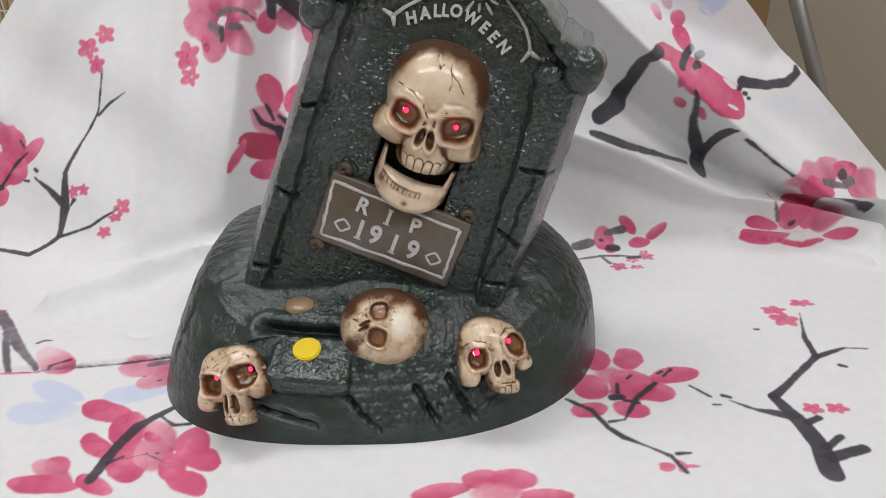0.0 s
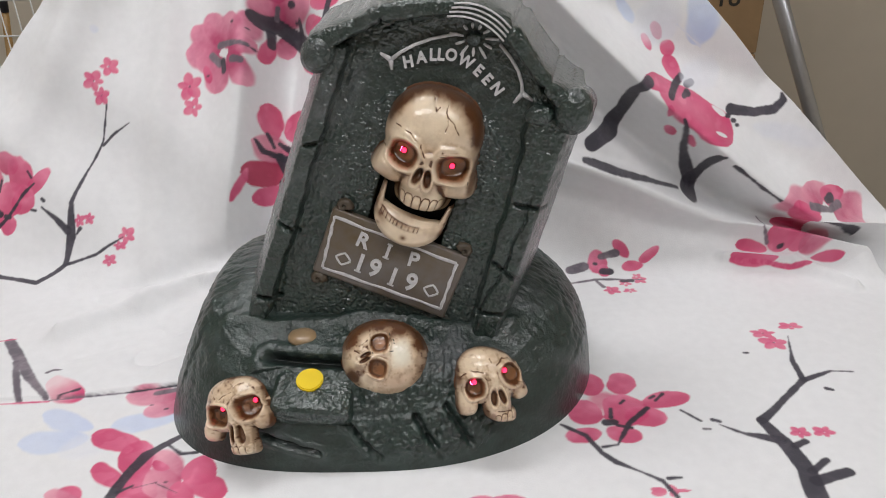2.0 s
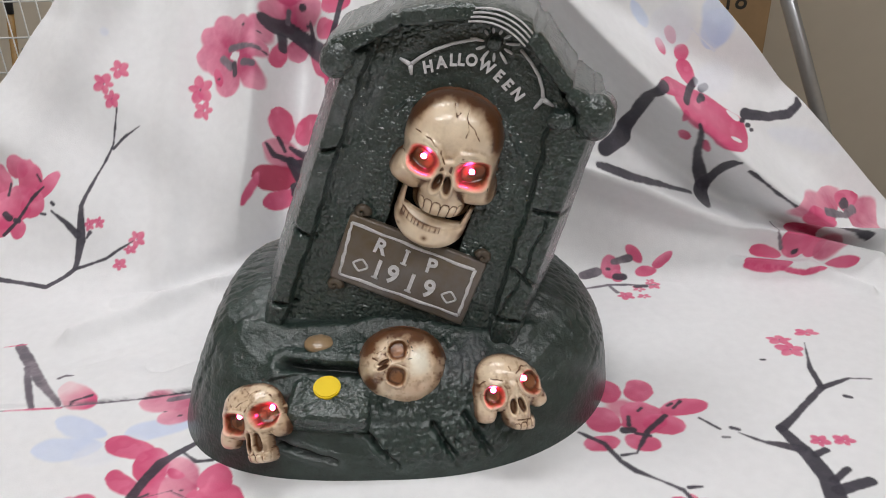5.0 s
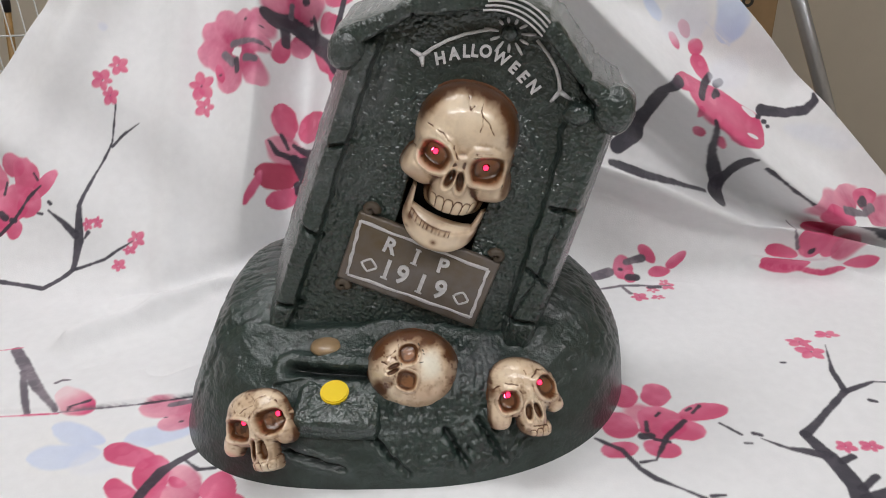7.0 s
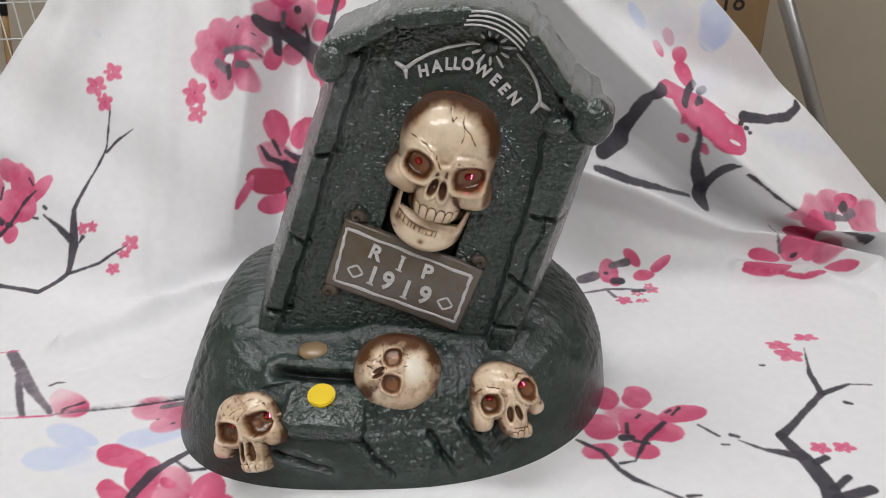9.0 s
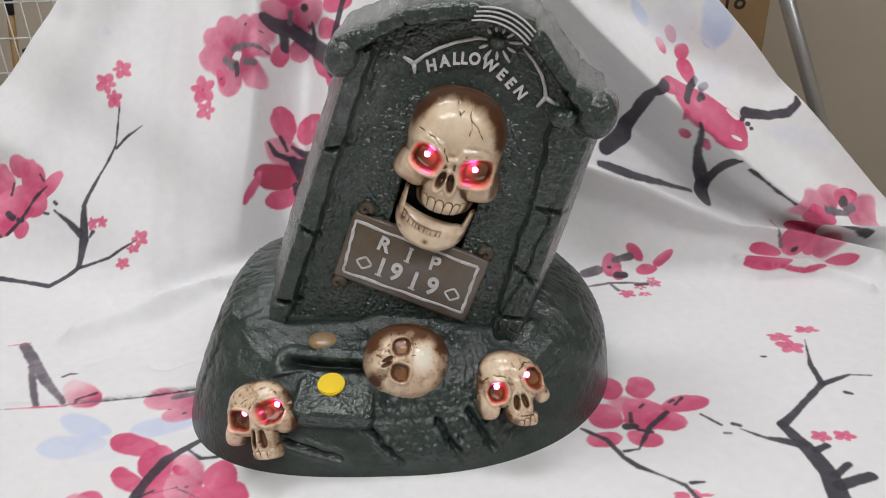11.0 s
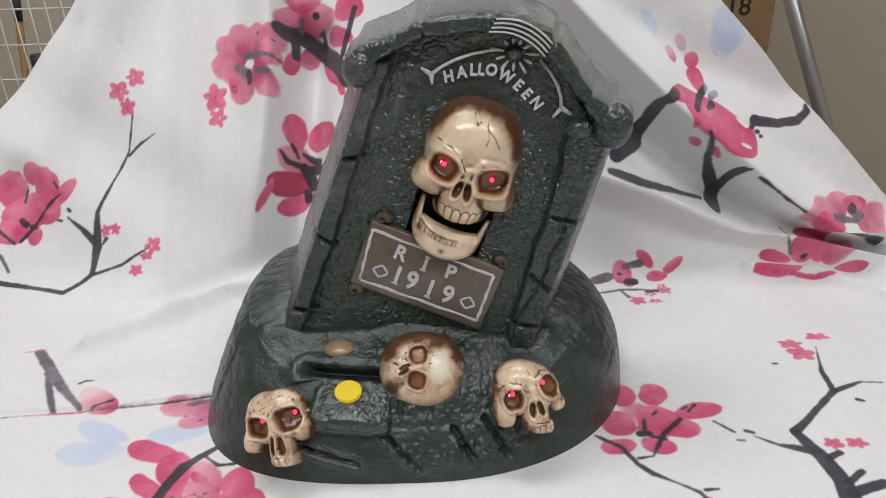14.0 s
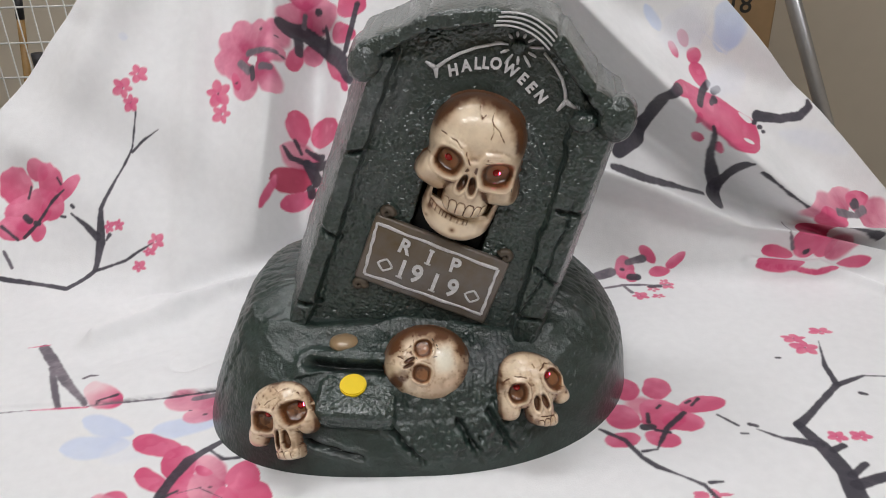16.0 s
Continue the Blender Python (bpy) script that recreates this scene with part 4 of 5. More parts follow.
# the mound that it stands in
MOUND_D = [0, 2, 5, 12, 22, 31, 45, 67, 90, 117]
MOUND_Z = [0, 6, 14, 29, 45, 53, 59, 67, 73, 78]
MOUND_LEFT = [0, 7, 17, 36, 61, 74, 80, 84, 85, 85]
MOUND_RIGHT = [0, 20, 36, 50, 62, 70, 77, 82, 83, 84]


def outline_radius(t):
    """How far the mound's foot lies from its middle, by direction."""
    c, s = np.cos(t), np.sin(t)
    n = np.where(c > 0, np.where(s < 0, 2.15, 2.9), 3.1)
    b = np.where(s < 0, 0.117, 0.10)
    return (np.abs(c / np.where(c > 0, 0.1435, 0.1475)) ** n + np.abs(s / b) ** n) ** (-1 / n)


th = np.linspace(0, 2 * math.pi, 720, endpoint=False)
kk = 1 - np.linspace(0, 1, 230) ** 1.25
TH, KK = np.meshgrid(th, kk)
RAD = outline_radius(TH)
MX, MY = -0.04 + np.cos(TH) * RAD * KK, 0.45 + np.sin(TH) * RAD * KK
DIST = (1 - KK) * np.where(np.sin(TH) < -0.4, 0.117, np.minimum(RAD, 0.125)) * 1000
side_on = smooth(0.75, 0.25, -np.sin(TH))
MZ = (np.interp(DIST, MOUND_D, MOUND_Z) * (1 - side_on) + (np.interp(DIST, MOUND_D, MOUND_LEFT) * smooth(0.0, -0.06, MX) + np.interp(DIST, MOUND_D, MOUND_RIGHT) * smooth(-0.06, 0.0, MX)) * side_on) * MM
MZ = MZ + 0.003 * rough_noise(MX * 60, MY * 60, 88, 2) * smooth(30, 50, DIST)
# a wavy lip where the slab's foot sinks into the earth
LIP = [(-0.135, 0.3985), (-0.1095, 0.3963), (-0.0894, 0.3970), (-0.0693, 0.3974), (-0.0511, 0.3996), (-0.0391, 0.4024), (-0.0230, 0.4015), (-0.0071, 0.3962), (0.0047, 0.3938), (0.0430, 0.3966)]
lip_d = np.full(MX.shape, 9.0)
for (ax, ay), (bx, by) in zip(LIP, LIP[1:]):
    lip_d = np.minimum(lip_d, segment_distance(MX, MY, ax, ay, bx, by))
MZ = MZ + 0.0032 * np.exp(-((lip_d + 0.001 * value_noise(MX * 150, MY * 150, 14)) / 0.0045) ** 2)
# rough earth, with pebbles where it slid down in front
arc = MZ * 1.15 - MY * 0.75
tex = 0.0010 * rough_noise(MX * 240, (MY + MZ) * 240, 71, 3)
patch = smooth(-0.066, -0.050, MX + 0.012 * value_noise(MZ * 90, MX * 60, 5) + 0.25 * (MZ - 0.03)) * smooth(0.030, 0.008, MX + 0.55 * MZ - 0.012 + 0.01 * value_noise(MX * 90, MZ * 90, 6)) * smooth(0.402, 0.385, MY)
patch = np.maximum(patch, smooth(0.016, 0.008, np.abs(MX - 0.004 - 0.25 * (0.05 - MZ))) * smooth(0.40, 0.385, MY))
stones = pebbles(MX * 260 + value_noise(MX * 90, MY * 90, 3), arc * 260, 41)
fine_stones = pebbles(MX * 470, arc * 470, 45)
scales = pebbles(TH * 22 + 0.6 * value_noise(TH * 14, MZ * 150, 9), MZ * 170 - MY * 60, 47)
tex = tex * (0.5 + 0.8 * patch) + patch * (0.0021 * stones * smooth(-0.15, 0.2, value_noise(MX * 55, arc * 55, 12)) + 0.0010 * fine_stones + 0.0024 * rough_noise(MX * 90, arc * 90, 13, 2)) + side_on * 0.0009 * scales
lift = smooth(0, 6, DIST)
groove = 0 * MX
for (ax, az), (bx, bz), wide in (((-0.1103, 0.0198), (-0.0764, 0.0111), 1.2), ((-0.0600, 0.0290), (-0.0398, 0.0086), 1.5), ((-0.0182, 0.0300), (-0.0035, 0.0064), 1.6), ((0.0, 0.0330), (0.0149, 0.0108), 1.6)):
    d = segment_distance(MX, MZ, ax, az, bx, bz) + 0.0010 * value_noise(MX * 300, MZ * 300, 8)
    groove = groove + np.exp(-(d / (0.001 * wide)) ** 2) * (MY < 0.42) - 0.25 * np.exp(-((d - 0.0034) / 0.0016) ** 2) * (MY < 0.42)
out = (tex - 0.0046 * groove) * lift
cut_d = np.minimum(segment_distance(MX, MY, -0.1065, 0.3750, -0.0934, 0.3712), segment_distance(MX, MY, -0.0934, 0.3712, -0.0610, 0.3665))
ledge_cut = np.exp(-((cut_d + 0.0015 * value_noise(MX * 200, MY * 200, 4)) / 0.0030) ** 2)
shelf = np.exp(-((cut_d - 0.0075) / 0.0045) ** 2) * (MY > 0.368)
out = out - 0.0065 * ledge_cut + 0.0022 * shelf
MXo = MX + np.cos(TH) * out * (DIST < 40)
MYo = MY + np.sin(TH) * out * (DIST < 40)
MZo = MZ + out * np.clip(DIST / 40, 0, 1)
mound_mesh = grid_mesh("mound", np.stack([MXo, MYo, MZo], -1), closed=True)
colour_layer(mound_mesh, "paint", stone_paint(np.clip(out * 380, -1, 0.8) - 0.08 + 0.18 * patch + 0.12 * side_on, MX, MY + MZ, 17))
part("mound", mound_mesh, EARTH, tomb, m=HOME)


def lump(name, place, radii, mat, seed, colour=None, label="", turn=None, flat=1.0):
    """A rounded, uneven lump."""
    T, K = np.meshgrid(np.linspace(0, 2 * math.pi, 48, endpoint=False), np.linspace(0, math.pi, 30))
    bumpy = 1 + 0.07 * rough_noise(T * 1.5, K * 2, seed, 2) * np.sin(K)
    P = np.stack([radii[0] * np.sin(K) * np.cos(T) * bumpy, radii[1] * np.sin(K) * np.sin(T) * bumpy, radii[2] * np.cos(K) * bumpy], -1)
    me = grid_mesh(name, P, closed=True)
    base = stone_paint(0.3 * rough_noise(T * 2, K * 3, seed, 2), P[..., 0], P[..., 2], seed) if colour is None else np.array(colour) + 0 * P
    colour_layer(me, "paint", base)
    return part(name, me, mat, tomb, label, HOME @ Matrix.Translation(place) @ (turn or Matrix()))


def block_part():
    """The step that carries the push button: a rounded block with a drooping front."""
    T, K = np.meshgrid(np.linspace(0, 2 * math.pi, 96, endpoint=False), np.linspace(0, math.pi, 60))
    def soft(x, e):
        return np.sign(x) * np.abs(x) ** e
    r = 1 + 0.045 * rough_noise(T * 3, K * 4, 77, 3)
    x, y, z = soft(np.cos(T), 0.30) * soft(np.sin(K), 0.26) * r, soft(np.sin(T), 0.30) * soft(np.sin(K), 0.26) * r, soft(np.cos(K), 0.28) * r
    y = y - 0.10 * np.clip(-z, 0, 1) + 0.12 * np.exp(-((z - 0.35) / 0.12) ** 2) * (y < 0)
    P = np.stack([x * 0.0265 * (1 - 0.06 * z), y * 0.0165, z * 0.027], -1)
    me = grid_mesh("button_step", P, closed=True)
    colour_layer(me, "paint", stone_paint(0.3 * rough_noise(T * 3, K * 4, 77, 3) + 0.1, P[..., 0], P[..., 2], 23))
    return me


part("button_step", block_part(), STONE, tomb, m=HOME @ pose(-0.0795, 0.3624, 0.0222, 19, 3, -4))
button_at = Matrix.Translation((-0.0805, 0.3585, 0.0492)) @ pose(0, 0, 0, 16, 2, -3) @ Matrix.Translation((0, 0, -0.0012))
bm = bmesh.new()
bmesh.ops.create_cone(bm, cap_ends=True, segments=48, radius1=0.0081, radius2=0.0081, depth=0.0060)
bmesh.ops.bevel(bm, geom=[e for e in bm.edges if len(e.link_faces) == 2 and any(len(f.verts) > 4 for f in e.link_faces)], offset=0.0007, segments=2, affect="EDGES")
part("push_button", bm, YELLOW, tomb, "round yellow push button", HOME @ button_at)
lump("mud_knob", (-0.0875, 0.388, 0.0608), (0.0098, 0.0090, 0.0042), BONE, 81, (0.30, 0.20, 0.105), "small tan rubbed knob")

# ---- skulls: moulded reliefs, each built up from rounded masses and carved ----
BONE_LIGHT, BONE_MID, BROWN = np.array((0.80, 0.65, 0.47)), np.array((0.42, 0.22, 0.10)), np.array((0.115, 0.042, 0.014))
SOCKET = np.array((0.30, 0.115, 0.040))


def sheet_mesh(name, P, keep):
    """A smooth sheet of rows of places, of which the quads marked in keep are left."""
    rows, cols = P.shape[:2]
    idx = np.arange(rows * cols).reshape(rows, cols)
    quads = np.stack([idx[:-1, :-1], idx[:-1, 1:], idx[1:, 1:], idx[1:, :-1]], -1).reshape(-1, 4)[keep.reshape(-1)]
    me = bpy.data.meshes.new(name)
    me.vertices.add(rows * cols)
    me.vertices.foreach_set("co", P.reshape(-1).astype(np.float32))
    me.loops.add(quads.size)
    me.loops.foreach_set("vertex_index", quads.reshape(-1).astype(np.int32))
    me.polygons.add(len(quads))
    me.polygons.foreach_set("loop_start", np.arange(0, quads.size, 4, dtype=np.int32))
    me.update(calc_edges=True)
    me.polygons.foreach_set("use_smooth", np.ones(len(quads), dtype=bool))
    return me


def oval(U, V, u, v, ru, rv, turn=0.0, n=2.0):
    """How far out a place lies in an oval: 0 in the middle, 1 on its rim."""
    c, s = math.cos(radians(turn)), math.sin(radians(turn))
    a, b = (U - u) * c + (V - v) * s, -(U - u) * s + (V - v) * c
    return (np.abs(a / ru) ** n + np.abs(b / rv) ** n) ** (1 / n)


def along(U, V, points):
    d = np.full(U.shape, 99.0)
    for (a, b), (c, e) in zip(points, points[1:]):
        d = np.minimum(d, segment_distance(U, V, a, b, c, e))
    return d


def blurred(A, times):
    A = A.copy()
    for _ in range(times):
        A[1:-1, 1:-1] = (A[:-2, 1:-1] + A[2:, 1:-1] + A[1:-1, :-2] + A[1:-1, 2:] + 2 * A[1:-1, 1:-1]) / 6
    return A


def skull_relief(box, step, masses, sockets, nostrils, teeth, ridges, cracks, cut, seed, crown, stains=(), pale=(), pits=(), rough=0.12, rim=1.5, wash=0.8, dirt=0.3, melt=1.6, eye_depth=7.0, dots=(), socket_dirt=1.0):
    """A skull in millimetres. masses: u, v, half width, half height, turn, squareness, base, height."""
    u0, u1, v0, v1 = box
    U, V = np.meshgrid(np.arange(u0, u1, step), np.arange(v1, v0, -step))
    total = 0 * U
    for u, v, ru, rv, turn, n, base, height in masses:
        r = oval(U, V, u, v, ru, rv, turn, n)
        h = base + height * np.sqrt(np.clip(1 - r ** 2.3, 0, 1)) - 26 * np.maximum(r - 1, 0)
        total = total + np.exp(np.clip(h / melt, -60, 60))
    W = melt * np.log(total + 1e-9)
    body = W.copy()
    for points, height, width in ridges:
        W = W + height * np.exp(-(along(U, V, points) / width) ** 2)
    stain, orange = 0 * W, 0 * W
    wob = rough_noise(U * 0.16, V * 0.16, seed, 3)
    eyes = []
    for u, v, ru, rv, turn, n, lu, lv in sockets:
        r = oval(U, V, u, v, ru, rv, turn, n) + 0.10 * wob
        floor = body - eye_depth * (0.55 + 0.45 * np.clip(1 - r ** 2, 0, 1))
        k = smooth(1.06, 0.70, r)
        W = W * (1 - k) + floor * k + rim * np.exp(-((r - 1.16) / 0.13) ** 2)
        orange = np.maximum(orange, smooth(1.05, 0.86, r))
        upper = smooth(-0.6, 0.7, (V - v) / rv)
        stain = np.maximum(stain, np.exp(-((r - 0.84) / 0.20) ** 2) * (0.40 + 0.45 * upper))
        stain = np.maximum(stain, 0.30 * socket_dirt * smooth(1.0, 0.8, r))
        eyes.append((lu, lv))
    for u, v, ru, rv, turn, depth in nostrils:
        r = oval(U, V, u, v, ru, rv, turn, 2.2) + 0.08 * wob
        k = smooth(1.1, 0.6, r)
        W = W - depth * k + 0.55 * rim * np.exp(-((r - 1.35) / 0.22) ** 2)
        stain = np.maximum(stain, 0.95 * smooth(1.15, 0.75, r))
    for u, v, ru, rv, turn in teeth:
        r = oval(U, V, u, v, ru, rv, turn, 3.2)
        W = W + 0.95 * np.sqrt(np.clip(1 - r ** 2.5, 0, 1)) - 0.55 * np.exp(-((r - 1.08) / 0.10) ** 2)
        stain = np.maximum(stain * smooth(0.5, 0.9, r), 0.62 * np.exp(-((r - 1.06) / 0.11) ** 2))
    for points, width in cracks:
        d = np.maximum(along(U + 1.5 * wob, V + 1.2 * rough_noise(U * 0.2, V * 0.2, seed + 6, 2), points) + 0.2 * wob, 0)
        g = np.exp(-(d / width) ** 2) * np.clip(0.75 + 1.6 * rough_noise(U * 0.3, V * 0.3, seed + 4, 2), 0, 1)
        W = W - 0.7 * g
        stain = np.maximum(stain, 0.6 * g)
    for u, v, ru, rv, depth in pits:
        W = W - depth * smooth(1.1, 0.4, oval(U, V, u, v, ru, rv) + 0.2 * wob)
    W = W + rough * wob + 0.5 * rough * rough_noise(U * 0.7, V * 0.7, seed + 2, 2)
    cu, cv, cru, crv, c0, c1, low = crown
    rr = oval(U, V, cu, cv, cru, crv) + 0.10 * wob
    stain = np.maximum(stain, smooth(c0, c1, rr) * smooth(low - 8, low + 8, V + 3 * wob))
    for u, v, ru, rv, k in stains:
        stain = np.maximum(stain, k * smooth(1.25, 0.45, oval(U, V, u, v, ru, rv) + 0.5 * wob))
    steep = np.hypot(*np.gradient(body, step))
    stain = np.maximum(stain, 0.62 * smooth(1.6, 4.2, steep))
    # dark wash left in the hollows when the high spots were wiped
    hollow = np.clip((blurred(W, 60) - W) * 1.5 * (1 + 1.5 * wob), 0, wash) + np.clip((blurred(W, 10) - W) * 3.0, 0, 0.35)
    stain = np.maximum(stain, hollow)
    stain = np.clip(stain + 1.5 * dirt * np.maximum(rough_noise(U * 0.11, V * 0.11, seed + 7, 4), 0) + 1.3 * dirt * np.maximum(rough_noise(U * 0.5, V * 0.5, seed + 8, 2) - 0.12, 0), 0, 1)[..., None]
    mid = np.clip(0.30 + 1.1 * rough_noise(U * 0.07, V * 0.07, seed + 9, 3), 0, 1)[..., None]
    tone = BONE_LIGHT * (1 - 0.42 * mid) + BONE_MID * 0.42 * mid
    for u, v, ru, rv in pale:
        k = smooth(1.2, 0.2, oval(U, V, u, v, ru, rv) + 0.4 * wob)[..., None]
        tone, stain = tone * (1 - k) + np.array((0.86, 0.80, 0.66)) * k, stain * (1 - 0.85 * k)
    tone = tone * (1 - orange[..., None]) + SOCKET * orange[..., None]
    tone = tone * (1 - stain) + (BONE_MID * (1 - stain) + BROWN * stain) * stain
    for u, v, ru, rv, turn in dots:
        k = 0.9 * smooth(1.2, 0.6, oval(U, V, u, v, ru, rv, turn) + 0.3 * wob)[..., None]
        tone = tone * (1 - k) + np.array((0.02, 0.02, 0.015)) * k
    inside = W > cut
    keep = inside[:-1, :-1] | inside[1:, :-1] | inside[:-1, 1:] | inside[1:, 1:]
    me = sheet_mesh("skull", np.stack([U, -W, V], -1) * MM, keep)
    colour_layer(me, "paint", tone)
    places = []
    for lu, lv in eyes:
        i, j = np.argmin(np.abs(V[:, 0] - lv)), np.argmin(np.abs(U[0] - lu))
        places.append(Vector((lu, -W[i - 6:i + 7, j - 6:j + 7].mean() - 0.2, lv)) * MM)
    return me, places


def bulb_mesh(radius):
    """A small lens with three sides that turn to the front: lit, dim and unlit."""
    bm = bmesh.new()
    bmesh.ops.create_uvsphere(bm, u_segments=36, v_segments=24, radius=radius)
    for f in bm.faces:
        f.smooth = True
        c = f.calc_center_median()
        way = c.normalized()
        f.material_index = 0 if -way.y > 0.62 else 1 if way.x * math.sin(radians(120)) - way.y * math.cos(radians(120)) > 0.72 else 2
    me = mesh_of(bm, "led")
    for mat in (LED_ON, LED_DIM, LED_OFF):
        me.materials.append(mat)
    return me


LEDS = []


def skull(name, m, label, led=0.0, **shape):
    me, eyes = skull_relief(**shape)
    ob = part(name, me, BONE, tomb, label, HOME @ m)
    for p in eyes if led else ():
        at = Matrix.Translation(p + Vector((0, led * 0.15, 0)))
        bulb = part("led", bulb_mesh(led), None, ob, "red light-emitting eye", at)
        # unseen cup, added to keep the bulb's turned-away glow from leaking
        cup = bmesh.new()
        bmesh.ops.create_uvsphere(cup, u_segments=24, v_segments=14, radius=led * 1.04)
        bmesh.ops.delete(cup, geom=[f for f in cup.faces if f.calc_center_median().y < -0.16 * led], context="FACES")
        part("led_light_stop", cup, MATT_BLACK, ob, "added black cup that stops light leaking behind the eye", at)
        LEDS.append((bulb, at))
    return ob


skull("skull", SLAB, "large aged bone skull with brown stained crown", led=0.0022, box=(-32, 42, 32, 118), step=0.28, seed=3, cut=-2.0,
      masses=[(3.5, 84.0, 28.5, 26.8, 0, 2.2, 0, 25), (5, 69, 28.0, 19, 0, 3.4, 0, 22), (-15.0, 60, 11.5, 9.8, -16, 3.0, 2, 16.5), (25.0, 61, 11.0, 10.0, 12, 3.0, 2, 16.5), (5.2, 57, 13, 10, 0, 2.6, 4, 20.5), (7.5, 49.0, 14, 10.5, 6, 2.8, 4, 17.5)],
      sockets=[(-9.2, 70.4, 8.5, 7.9, -18, 2.6, -9.6, 71.6), (19.8, 70.6, 9.2, 7.9, 12, 2.8, 19.0, 71.4)],
      nostrils=[(2.2, 61.4, 2.3, 5.4, -14, 4.2), (7.8, 61.4, 2.3, 5.4, 14, 4.2)],
      teeth=[(-3.0, 45.2, 1.8, 3.8, 10), (1.2, 44.6, 2.2, 4.8, 6), (6.0, 44.0, 2.4, 5.4, 2), (11.0, 44.3, 2.3, 5.2, -3), (15.4, 45.2, 1.9, 4.4, -8), (18.8, 46.8, 1.4, 3.4, -12)],
      ridges=[([(-19, 78), (-12, 82.5), (-4, 80.5), (2.2, 73)], 1.9, 2.4), ([(7.6, 75), (10.5, 80.6), (19, 82.2), (28.5, 80)], 2.0, 2.2), ([(4.8, 74), (5, 68)], 2.2, 2.2), ([(12, 62), (20, 60.5), (28, 62.5)], 1.5, 2.4), ([(-19, 62), (-10, 60.5), (-3, 62.5)], 1.4, 2.4)],
      cracks=[([(6.2, 107), (8.4, 98), (12.5, 95), (17.2, 90.5)], 0.42), ([(8.2, 98.5), (9.2, 90.8)], 0.30), ([(-1, 104.5), (1.5, 99.5)], 0.75), ([(3.0, 101.5), (1.5, 99.5)], 0.5), ([(-18, 85.5), (-9, 84.0), (-1, 79.5), (3.4, 73.2)], 0.45), ([(23, 103), (21, 100)], 0.6), ([(9.5, 77.5), (14, 78.6)], 0.4)],
      crown=(3.0, 82, 28, 29, 0.70, 0.96, 82), dirt=0.16, wash=0.70, rough=0.10, socket_dirt=0.2,
      stains=[(33, 78, 3.0, 26, 0.9), (-24, 66, 2.5, 8, 0.5)], dots=[(12.5, 76.9, 2.2, 0.35, 10), (30.5, 65, 0.3, 1.2, 10)])
skull("small_skull", Matrix.Translation((-0.1222, 0.3480, 0.0365)) @ pose(0, 0, 0, 0, 0, -14) @ pose(0, 0, 0, -30) @ pose(0, 0, 0, 0, -15), "small bone skull with dark stained sockets", led=0.0021,
      box=(-27, 27, -31, 29), step=0.24, seed=12, cut=-0.5,
      masses=[(0.0, 4.0, 19.0, 16.0, 0, 2.5, -1, 13.5), (0.0, -1.5, 20.0, 9.5, 4, 3.2, 0, 11.5), (-16.0, -8.5, 5.8, 7.4, -8, 2.6, 0, 9.5), (15.8, -5.0, 6.0, 7.2, 8, 2.6, 0, 10), (2.2, -13, 7.6, 11.5, -4, 3.0, 0, 12), (3.2, -21, 8.0, 4.6, -4, 3.2, 0, 12)],
      sockets=[(-8.8, -0.6, 7.6, 6.2, -8, 2.8, -5.6, 3.2), (11.0, 2.0, 7.2, 7.0, 14, 2.8, 13.4, 5.2)],
      nostrils=[(-0.9, -12.4, 2.1, 5.8, -6, 4.2), (4.4, -12.6, 2.2, 5.8, 5, 4.2)],
      teeth=[(-2.6, -22.2, 1.5, 3.0, 4), (0.9, -22.6, 1.7, 3.4, 0), (4.6, -22.4, 1.7, 3.2, -4), (8.2, -21.4, 1.5, 2.8, -8)],
      ridges=[([(-18, 5.5), (-10, 7.2), (-2, 4.6)], 1.6, 1.8), ([(3.0, 5), (7, 10), (15, 10.4), (19, 5)], 1.5, 1.8), ([(1.4, 4), (1.6, -5)], 1.6, 1.7)],
      cracks=[([(-6, 9), (2, 12)], 0.25), ([(3, 14), (9, 16.5), (12, 14)], 0.45), ([(-12, 14), (-9, 9.5)], 0.35), ([(-2, 18), (2, 15)], 0.3), ([(14, 13), (17, 9)], 0.35)],
      crown=(0.5, 4, 21, 20, 0.90, 1.2, 6), dirt=0.85, socket_dirt=2.0, wash=0.9, rough=0.30, eye_depth=7.5, melt=1.2, rim=1.0,
      stains=[(-2, 14, 7, 2.0, 0.30), (7, -17, 1.6, 4, 0.6), (14, 4, 3, 7, 0.15)], dots=[(3.5, 21.6, 4.5, 1.3, -4)])
